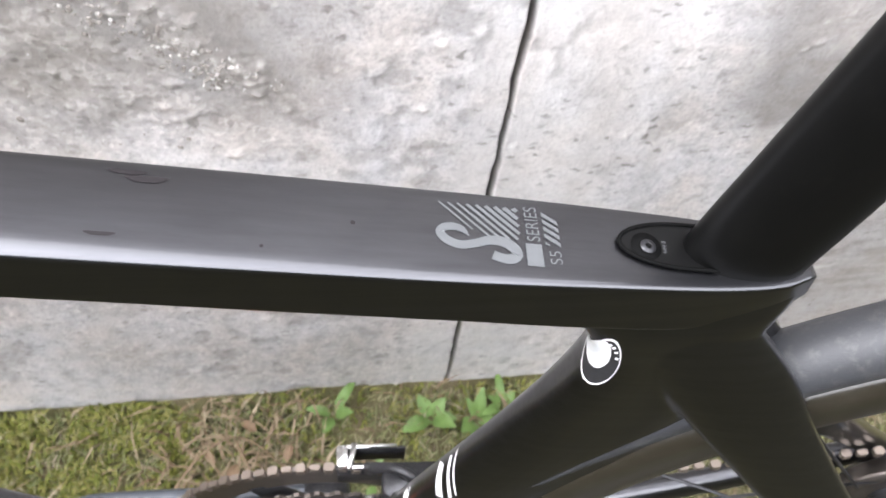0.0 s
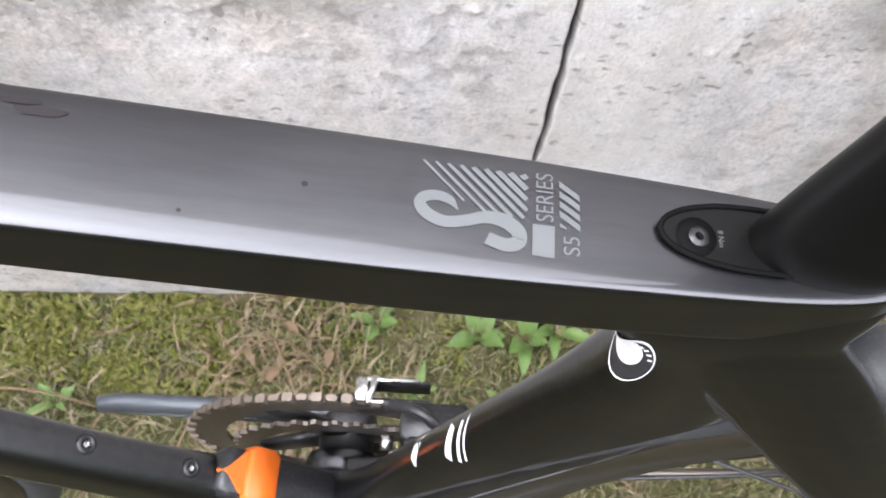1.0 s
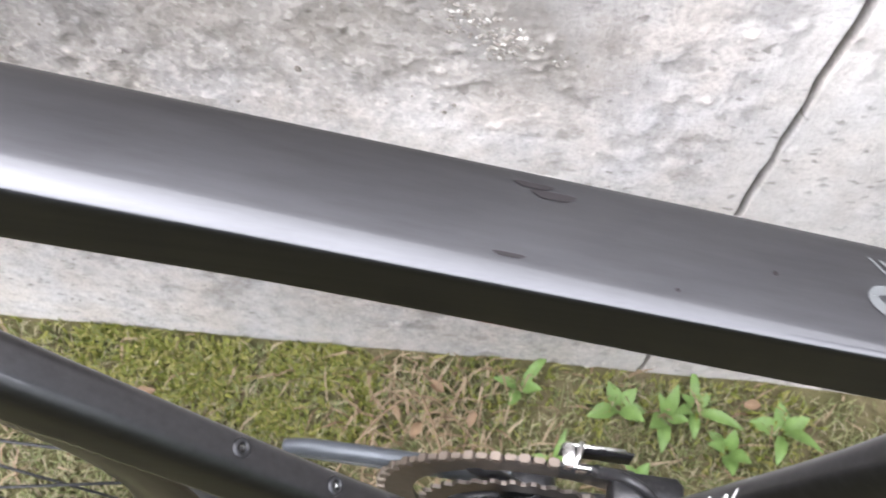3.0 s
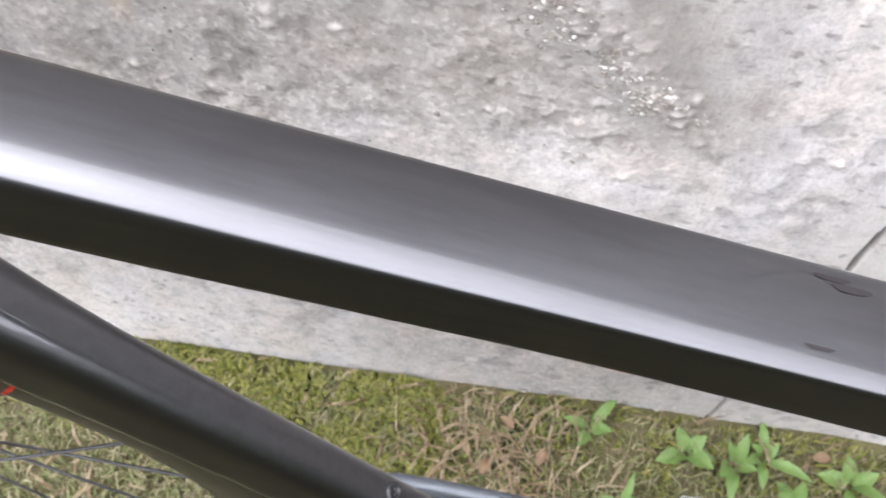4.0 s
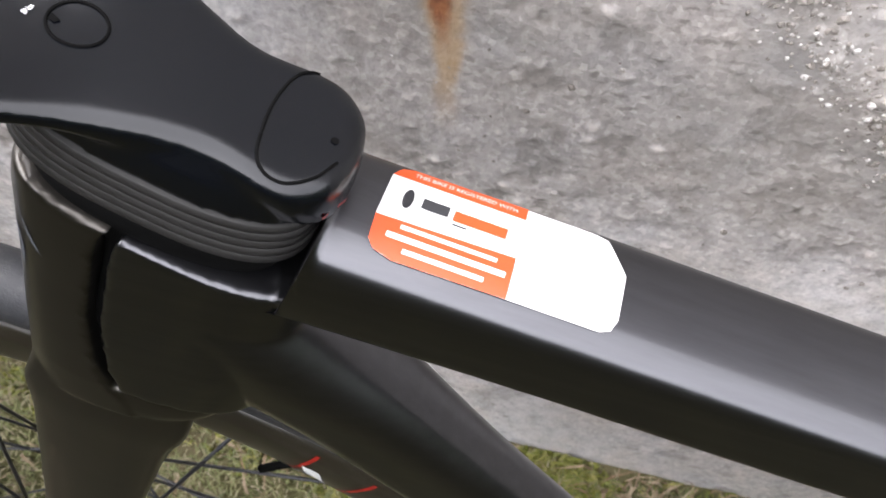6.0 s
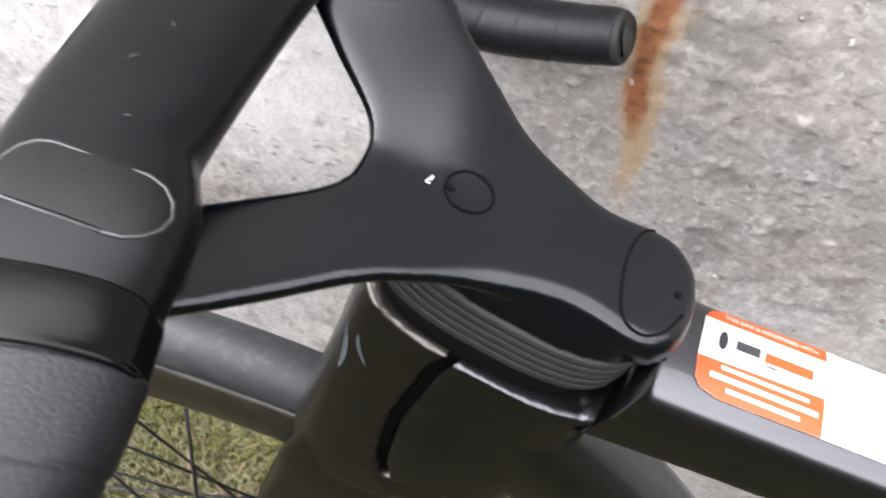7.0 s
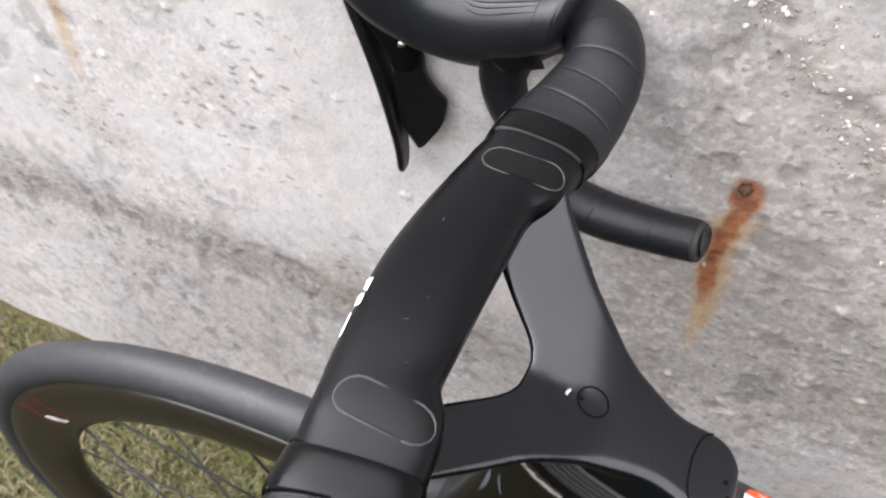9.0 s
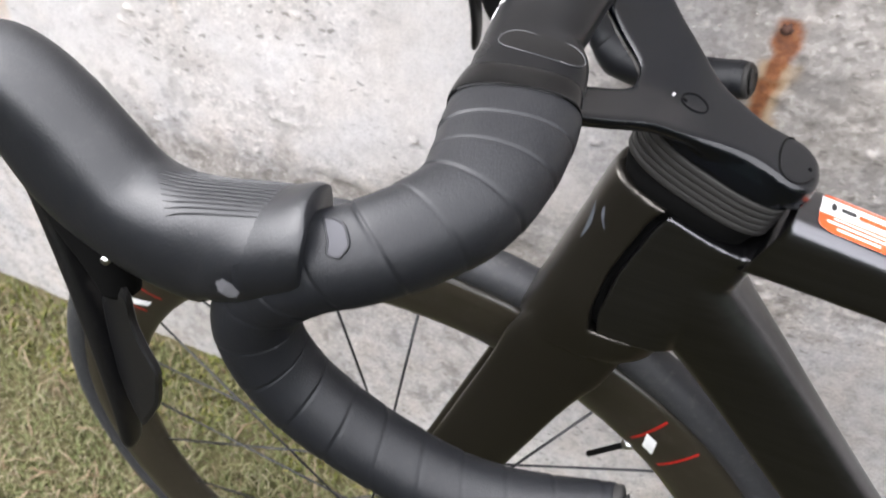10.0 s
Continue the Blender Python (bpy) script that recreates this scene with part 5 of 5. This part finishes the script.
    plug = sweep([(0.0740, 0.1711, -0.1138, 0.0122, 0.0122, 2), (0.0775, 0.1706, -0.1130, 0.0120, 0.0120, 2), (0.0788, 0.1704, -0.1127, 0.0102, 0.0102, 2), (0.0783, 0.1704, -0.1128, 0.0078, 0.0078, 2), (0.0775, 0.1704, -0.1130, 0.0070, 0.0070, 2)], n=28, per=2)
    if side < 0:
        plug = (np.asarray(plug[0]) - np.array([0, 0, 0.012]), plug[1])
    part("end_plug", turned(flip(plug), m), SPACER, dr, "black bar end plug")
    hood = sweep([(-0.035, 0.1820, -0.0250, 0.0196, 0.0196, 2.2), (-0.044, 0.1830, -0.0310, 0.0215, 0.0222, 2.3), (-0.064, 0.1815, -0.0370, 0.0208, 0.0228, 2.3), (-0.090, 0.1800, -0.0415, 0.0198, 0.0225, 2.3), (-0.115, 0.1780, -0.0395, 0.0192, 0.0222, 2.4),
                  (-0.136, 0.1760, -0.0285, 0.0188, 0.0250, 2.5), (-0.152, 0.1740, -0.0135, 0.0182, 0.0230, 2.6), (-0.166, 0.1725, -0.0030, 0.0172, 0.0200, 2.6), (-0.178, 0.1715, 0.0020, 0.0145, 0.0165, 2.4), (-0.185, 0.1710, 0.0035, 0.0085, 0.0100, 2.2), (-0.187, 0.1710, 0.0040, 0.0030, 0.0030, 2.0)], n=44, lateral=(0, 1, 0))
    def sheared(vf):
        v = np.array(vf[0])
        f = smooth01((v[:, 0] + 0.088) / 0.045)
        v[:, 0] -= f * 0.62 * np.clip(-0.008 - v[:, 2], 0, 0.05)
        return v, vf[1]

    hood = sheared(hood)
    m = BAR @ Matrix.Translation((0.024, -0.016, 0.036)) if side > 0 else BAR
    hd = part("brake_hood", turned(flip(hood), m), HOOD, bike, "black rubber brake hood")
    cuff = sweep([(-0.0305, 0.1815, -0.0225, 0.0198, 0.0198, 2.2), (-0.0340, 0.1822, -0.0245, 0.0212, 0.0214, 2.2), (-0.0450, 0.1833, -0.0315, 0.0214, 0.0222, 2.2)], n=40, per=4, lateral=(0, 1, 0))
    part("hood_cuff", turned(flip(sheared(cuff)), m), HOOD, hd)
    skin_h = tree(turned(flip(hood), m))
    for i in range(14):
        line = spline([(-0.104 + 0.002 * abs(i - 6), side * (0.1655 + 0.0021 * i), 0.06), (-0.08, side * (0.1640 + 0.0021 * i), 0.06), (-0.046, side * (0.1660 + 0.0020 * i), 0.06)], 8)
        flat, _ = drape(turned((line, []), m), skin_h, 0.0001, tuple(m.to_3x3() @ Vector((0, 0, -1))), 0.02)
        if len(flat) > 4:
            part("grip_rib", sweep_carry([(*p, 0.00050 * min(1.0, 0.15 + k / 5, 0.15 + (len(flat) - 1 - k) / 5), 0.00050 * min(1.0, 0.15 + k / 5, 0.15 + (len(flat) - 1 - k) / 5), 2) for k, p in enumerate(flat)], 6, 1, (0, 0, 1)), HOOD, hd)
    if side < 0:
        rim = [(-0.0600 + (0.0042 + 0.0004 * math.sin(5 * t + 1) + 0.0003 * math.sin(11 * t)) * math.cos(t), -0.0340 + (0.0040 + 0.0004 * math.cos(7 * t)) * math.sin(t)) for t in np.linspace(0, 2 * math.pi, 36, endpoint=False)]
        v, f = plate(rim, 2)
        lay = turned((np.stack([v[:, 0], np.full(len(v), -0.24), v[:, 1]], 1), f[::1]), m)
        part("scuff", drape(lay, skin_h, 0.0004, tuple(m.to_3x3() @ Vector((0, 1, 0))), 0.02), SCUFF, hd, "pale worn scuff in the rubber")
    # the lever: a slim blade hung from a dark pivot body, with a broad shift paddle behind it
    body = sweep([(-0.150, 0.1775, -0.026, 0.0120, 0.016, 2.6), (-0.142, 0.1790, -0.046, 0.0115, 0.014, 2.6), (-0.134, 0.1805, -0.064, 0.0100, 0.011, 2.6), (-0.131, 0.1820, -0.082, 0.0070, 0.008, 2.4)], n=28, lateral=(0, 1, 0))
    blade = sweep([(-0.168, 0.1735, -0.012, 0.0085, 0.0060, 2.6), (-0.161, 0.1760, -0.034, 0.0092, 0.0050, 2.8), (-0.1545, 0.1790, -0.060, 0.0090, 0.0042, 2.8), (-0.1475, 0.1830, -0.090, 0.0086, 0.0038, 2.8), (-0.1420, 0.1870, -0.122, 0.0080, 0.0034, 2.8),
                   (-0.1385, 0.1905, -0.150, 0.0070, 0.0032, 2.6), (-0.1385, 0.1925, -0.168, 0.0055, 0.0030, 2.5), (-0.1395, 0.1930, -0.175, 0.0025, 0.0018, 2.2)], n=28, lateral=(0, 1, 0))
    lever = part("brake_lever", turned(flip(blade), m), LEVER, bike, "black curved brake lever")
    part("lever_body", turned(flip(body), m), GAP, lever)
    rim_p = [(-0.1400, -0.0885), (-0.1350, -0.0810), (-0.1262, -0.0745), (-0.1228, -0.0770), (-0.1215, -0.0900), (-0.1165, -0.1000), (-0.1105, -0.1080), (-0.1100, -0.1130), (-0.1130, -0.1290), (-0.1205, -0.1430), (-0.1262, -0.1510), (-0.1300, -0.1475), (-0.1365, -0.1320), (-0.1395, -0.1100)]
    edge_p = spline(rim_p + rim_p[:1], 4)[:-1]
    mid_p = edge_p.mean(0)
    rings = []
    for y, g in ((-0.0020, 0.90), (-0.0012, 1.0), (0.0012, 1.0), (0.0020, 0.90)):
        q = mid_p + (edge_p - mid_p) * g
        rings.append(np.stack([q[:, 0], 0.1890 + y + 0.10 * (-0.10 - q[:, 1]) + 0.25 * (q[:, 0] + 0.125), q[:, 1]], 1))
    part("shift_paddle", turned(flip(skin(rings)), m), LEVER, lever, "broad black shift paddle", False)
    part("pivot_pin", turned(flip(rod((-0.1275, 0.168, -0.060), (-0.1275, 0.190, -0.060), 0.0018, 10)), m), STEEL, lever, "bright pivot pin")


side_parts(1)
side_parts(-1)


# ---- wheels ----
def wheel(name, center, yaw, label, spokes=20, spin=0.0):
    hub_m = Matrix.Translation(center) @ Matrix.Rotation(yaw, 4, "Z")
    body = lathe([(0.016, -0.034), (0.022, -0.032), (0.022, -0.028), (0.011, -0.024), (0.011, 0.024), (0.022, 0.028), (0.022, 0.032), (0.016, 0.034), (0.004, 0.036), (0.004, -0.036)], 32)
    w = part(name, turned(body, hub_m), DARK_METAL, bike, label)
    th = np.linspace(0, 2 * np.pi, 26, endpoint=False)
    tyre = lathe([(0.3260 + 0.0140 * math.cos(t), 0.0138 * math.sin(t)) for t in th], 180)
    part("tyre", turned(tyre, hub_m), RUBBER, w, "black slick road tyre")
    rim = lathe([(0.3165, -0.0112), (0.3130, -0.0134), (0.3030, -0.0140), (0.2850, -0.0125), (0.2700, -0.0085), (0.2625, -0.0040), (0.2608, 0.0), (0.2625, 0.0040), (0.2700, 0.0085), (0.2850, 0.0125), (0.3030, 0.0140), (0.3130, 0.0134), (0.3165, 0.0112)], 180)
    rm = part("rim", turned(rim, hub_m), RIM_BLACK, w, "deep black carbon rim")
    for i in range(spokes):
        a = spin + 2 * math.pi * i / spokes
        off = 0.35 * (1 if (i // 2) % 2 else -1)
        y = 0.029 if i % 2 else -0.029
        part("spoke", turned(rod((0.021 * math.cos(a + off * 3), y, 0.021 * math.sin(a + off * 3)), (0.263 * math.cos(a), 0.0, 0.263 * math.sin(a)), 0.0011, 6), hub_m), DARK_METAL, w)
    return w, rm, hub_m


FC = (-0.566, -0.003, 0.317)
front_wheel, front_rim, fm = wheel("front_wheel", FC, 0.0686, "deep black front wheel standing in the grass", 24, -0.07)
rear_wheel, rear_rim, rmx = wheel("rear_wheel", (0.352, 0.0, 0.345), 0.0, "deep black rear wheel behind the frame", 20, 0.05)

# valve, its nut and the red marks on the front rim
va = math.atan2(0.567 - FC[2], -0.379 - FC[0]) - 0.092
vd = np.array([math.cos(va), 0, math.sin(va)])
valve = part("valve", turned(rod(vd * 0.264, vd * 0.222, 0.0022, 10), fm), GAP, front_wheel, "black valve stem")
part("valve_nut", turned(rod(vd * 0.262, vd * 0.256, 0.0045, 12), fm), STEEL, valve, "bright valve nut")


def rim_mark(angle, r0, r1, width, skew, mat, lift=0.0146, slots=7):
    v, f = [], []
    for i in range(slots):
        t = i / (slots - 1)
        r = r0 + (r1 - r0) * t
        y = -np.interp(r, [0.2608, 0.2625, 0.27, 0.285, 0.303, 0.313], [0, 0.004, 0.0085, 0.0125, 0.014, 0.0134]) - 0.0004
        for s in (-1, 1):
            a = angle + skew * t + s * width / (2 * r)
            v.append((r * math.cos(a), y, r * math.sin(a)))
    f = [(2 * i, 2 * i + 2, 2 * i + 3, 2 * i + 1) for i in range(slots - 1)]
    return turned((np.array(v), f), fm)


for base_a in (va, 2.42):
    for k in (-1, 1):
        part("red_mark", rim_mark(base_a + k * 0.052, 0.275, 0.312, 0.0022, 0.02, RED_DECAL), RED_DECAL, front_rim, "thin red rim mark")
    part("white_mark", rim_mark(base_a + 0.004, 0.278, 0.292, 0.010, 0.04, DECAL_WHITE), DECAL_WHITE, front_rim, "small pale rim print")

# ---- drivetrain ----
BB = (-0.035, 0.0, 0.272)
crank = part("crankset", turned(lathe([(0.004, 0.036), (0.018, 0.036), (0.020, 0.060), (0.018, 0.074), (0.004, 0.076)], 28), pose(*BB)), DARK_METAL, bike, "black crankset with two chainrings")


def chainring(radius, offset, teeth, thick):
    v, f = [], []
    n = teeth * 4
    inner = radius * 0.80
    for y in (offset - thick / 2, offset + thick / 2):
        for i in range(n):
            a = 2 * math.pi * i / n
            r = radius + (0.0035, 0.0035, -0.0005, -0.0005)[i % 4]
            v.append((r * math.cos(a), y, r * math.sin(a)))
        for i in range(n):
            a = 2 * math.pi * i / n
            v.append((inner * math.cos(a), y, inner * math.sin(a)))
    for i in range(n):
        j = (i + 1) % n
        f += [(i, j, n + j, n + i), (2 * n + j, 2 * n + i, 3 * n + i, 3 * n + j), (j, i, 2 * n + i, 2 * n + j), (n + i, n + j, 3 * n + j, 3 * n + i)]
    return turned((np.array(v), f), pose(*BB))


part("chainring", chainring(0.101, 0.046, 52, 0.003), CHAIN_STEEL, crank, "large toothed chainring", False)
part("chainring", chainring(0.072, 0.0395, 36, 0.0025), CHAIN_STEEL, crank, "small toothed chainring", False)
for i in range(4):
    a = 0.5 + i * math.pi / 2
    part("spider_arm", turned(sweep([(0.015 * math.cos(a), 0.050, 0.015 * math.sin(a), 0.005, 0.013, 2.5), (0.085 * math.cos(a), 0.047, 0.085 * math.sin(a), 0.003, 0.009, 2.5)], n=16, per=3), pose(*BB)), DARK_METAL, crank)
arm_end = Vector((-0.208, 0.070, 0.244))
arm_skin = sweep([(BB[0], 0.062, BB[2], 0.007, 0.017, 2.4), (-0.10, 0.066, 0.262, 0.0065, 0.014, 2.6), (-0.19, 0.070, 0.247, 0.0065, 0.013, 2.6), (-0.218, 0.070, 0.242, 0.006, 0.008, 2.2)], n=28)
arm = part("crank_arm", arm_skin, CRANK_GREY, crank, "grey crank arm")
part("pale_edge", sweep([(-0.10, 0.0592, 0.2655, 0.0006, 0.0018, 2), (-0.205, 0.0632, 0.2485, 0.0006, 0.0018, 2)], n=10, per=3), DECAL_GREY, arm)
arm2 = sweep([(BB[0], -0.052, BB[2], 0.007, 0.017, 2.4), (0.05, -0.060, 0.282, 0.0065, 0.014, 2.6), (0.130, -0.066, 0.298, 0.0065, 0.010, 2.4)], n=28)
part("crank_arm", arm2, DARK_METAL, crank, "black crank arm")

# chain over the large ring to the sprockets: links that show singly over the ring
chain = part("chain", rod((BB[0] + 0.02, 0.046, BB[2] - 0.101), (0.352, 0.040, 0.345 - 0.045), 0.0030, 6), CHAIN_STEEL, bike, "oily steel chain on the large chainring")
link = mesh_of("link", box(0, 0, 0, 0.0068, 0.0055, 0.0058, 0.0012), LINK_BRONZE, False)
for i in range(36):
    a = math.radians(205) - i * math.radians(4.75)
    ob = new("link", link)
    ob.parent = chain
    ob.matrix_local = Matrix.Translation((BB[0] + 0.1035 * math.cos(a), 0.046, BB[2] + 0.1035 * math.sin(a))) @ Matrix.Rotation(-(a - math.pi / 2), 4, "Y") @ Matrix.Diagonal((1, 1 if i % 2 else 0.7, 1 if i % 2 else 0.8, 1))
run0 = Vector((BB[0] + 0.1035 * math.cos(math.radians(35)), 0.046, BB[2] + 0.1035 * math.sin(math.radians(35))))
run1 = Vector((0.345, 0.040, 0.345 + 0.046))
for i in range(30):
    p = run0.lerp(run1, i / 29)
    ob = new("link", link)
    ob.parent = chain
    ob.matrix_local = Matrix.Translation(p) @ Matrix.Rotation(-math.atan2(run1.z - run0.z, run1.x - run0.x), 4, "Y") @ Matrix.Diagonal((1, 1 if i % 2 else 0.7, 1 if i % 2 else 0.8, 1))
cassette = part("cassette", turned(lathe([(0.010, 0.026), (0.050, 0.026), (0.050, 0.028), (0.044, 0.030), (0.044, 0.032), (0.038, 0.034), (0.038, 0.036), (0.031, 0.038), (0.031, 0.041), (0.024, 0.044), (0.010, 0.046)], 60), pose(0.352, 0, 0.345)), CHAIN_STEEL, bike, "steel rear sprockets")
derailleur = part("rear_derailleur", sweep([(0.365, 0.050, 0.330, 0.012, 0.010, 2.4), (0.372, 0.055, 0.285, 0.013, 0.012, 2.4), (0.360, 0.050, 0.250, 0.008, 0.009, 2.4)], n=20, per=4), DARK_METAL, bike, "black rear derailleur")
part("cage", sweep([(0.360, 0.044, 0.250, 0.006, 0.012, 2.5), (0.345, 0.044, 0.180, 0.005, 0.011, 2.5)], n=16, per=3), DARK_METAL, derailleur)

# front derailleur with its bright cage and clamp band
fd = part("front_derailleur", joined(box(0.024, 0.030, 0.384, 0.040, 0.022, 0.026, 0.004), box(0.016, 0.026, 0.364, 0.022, 0.016, 0.030, 0.003)), DARK_METAL, bike, "black and silver front derailleur")
part("cage", joined(box(-0.002, 0.046, 0.366, 0.044, 0.0035, 0.022, 0.001), box(-0.002, 0.058, 0.366, 0.044, 0.0015, 0.020, 0.0005)), DARK_METAL, fd, "dark metal cage")
part("cage_bridge", joined(box(-0.020, 0.052, 0.3785, 0.007, 0.013, 0.002, 0.001), rod((-0.022, 0.058, 0.3785), (0.014, 0.058, 0.3785), 0.0013, 8), rod((-0.022, 0.045, 0.3785), (0.010, 0.045, 0.3785), 0.0012, 8)), STEEL, fd, "bright steel cage bridge")
part("cage_bolt", rod((-0.016, 0.044, 0.378), (-0.012, 0.060, 0.378), 0.0022, 8), STEEL, fd, "bright cage bolt")
part("pivot", rod((-0.003, 0.016, 0.384), (-0.003, 0.024, 0.386), 0.0035, 12), STEEL, fd, "bright pivot screw")
part("arm", sweep([(0.030, 0.022, 0.398, 0.003, 0.004, 2.4), (0.014, 0.034, 0.402, 0.003, 0.004, 2.4), (-0.004, 0.042, 0.384, 0.004, 0.004, 2.4)], n=14, per=4), DARK_METAL, fd)
part("mount", box(0.016, 0.012, 0.396, 0.018, 0.012, 0.034, 0.003), DARK_METAL, fd)

# orange clip and its grey holder strapped to the foot of the down tube
slope = Matrix.Translation((-0.0835, 0.0, 0.3675)) @ Matrix.Rotation(math.atan2(1.125, 1.0), 4, "Y")
clip = part("tool_holder", turned(box(0.022, 0.0, 0.005, 0.085, 0.026, 0.014, 0.004), slope), DARK_METAL, bike, "dark grey holder on the down tube")
part("clip", turned(joined(box(0.002, 0.0, 0.012, 0.020, 0.030, 0.012, 0.003)), slope), ORANGE, clip, "bright orange plastic clip")
tri = np.array([(-0.008, -0.013, 0.006), (-0.008, 0.013, 0.006), (-0.022, 0.0, 0.006), (-0.008, -0.012, 0.014), (-0.008, 0.012, 0.014), (-0.020, 0.0, 0.012)])
part("tab", turned((tri, [(0, 2, 1), (3, 4, 5), (0, 1, 4, 3), (1, 2, 5, 4), (2, 0, 3, 5)]), slope), ORANGE, clip, "orange pointed tab", False)
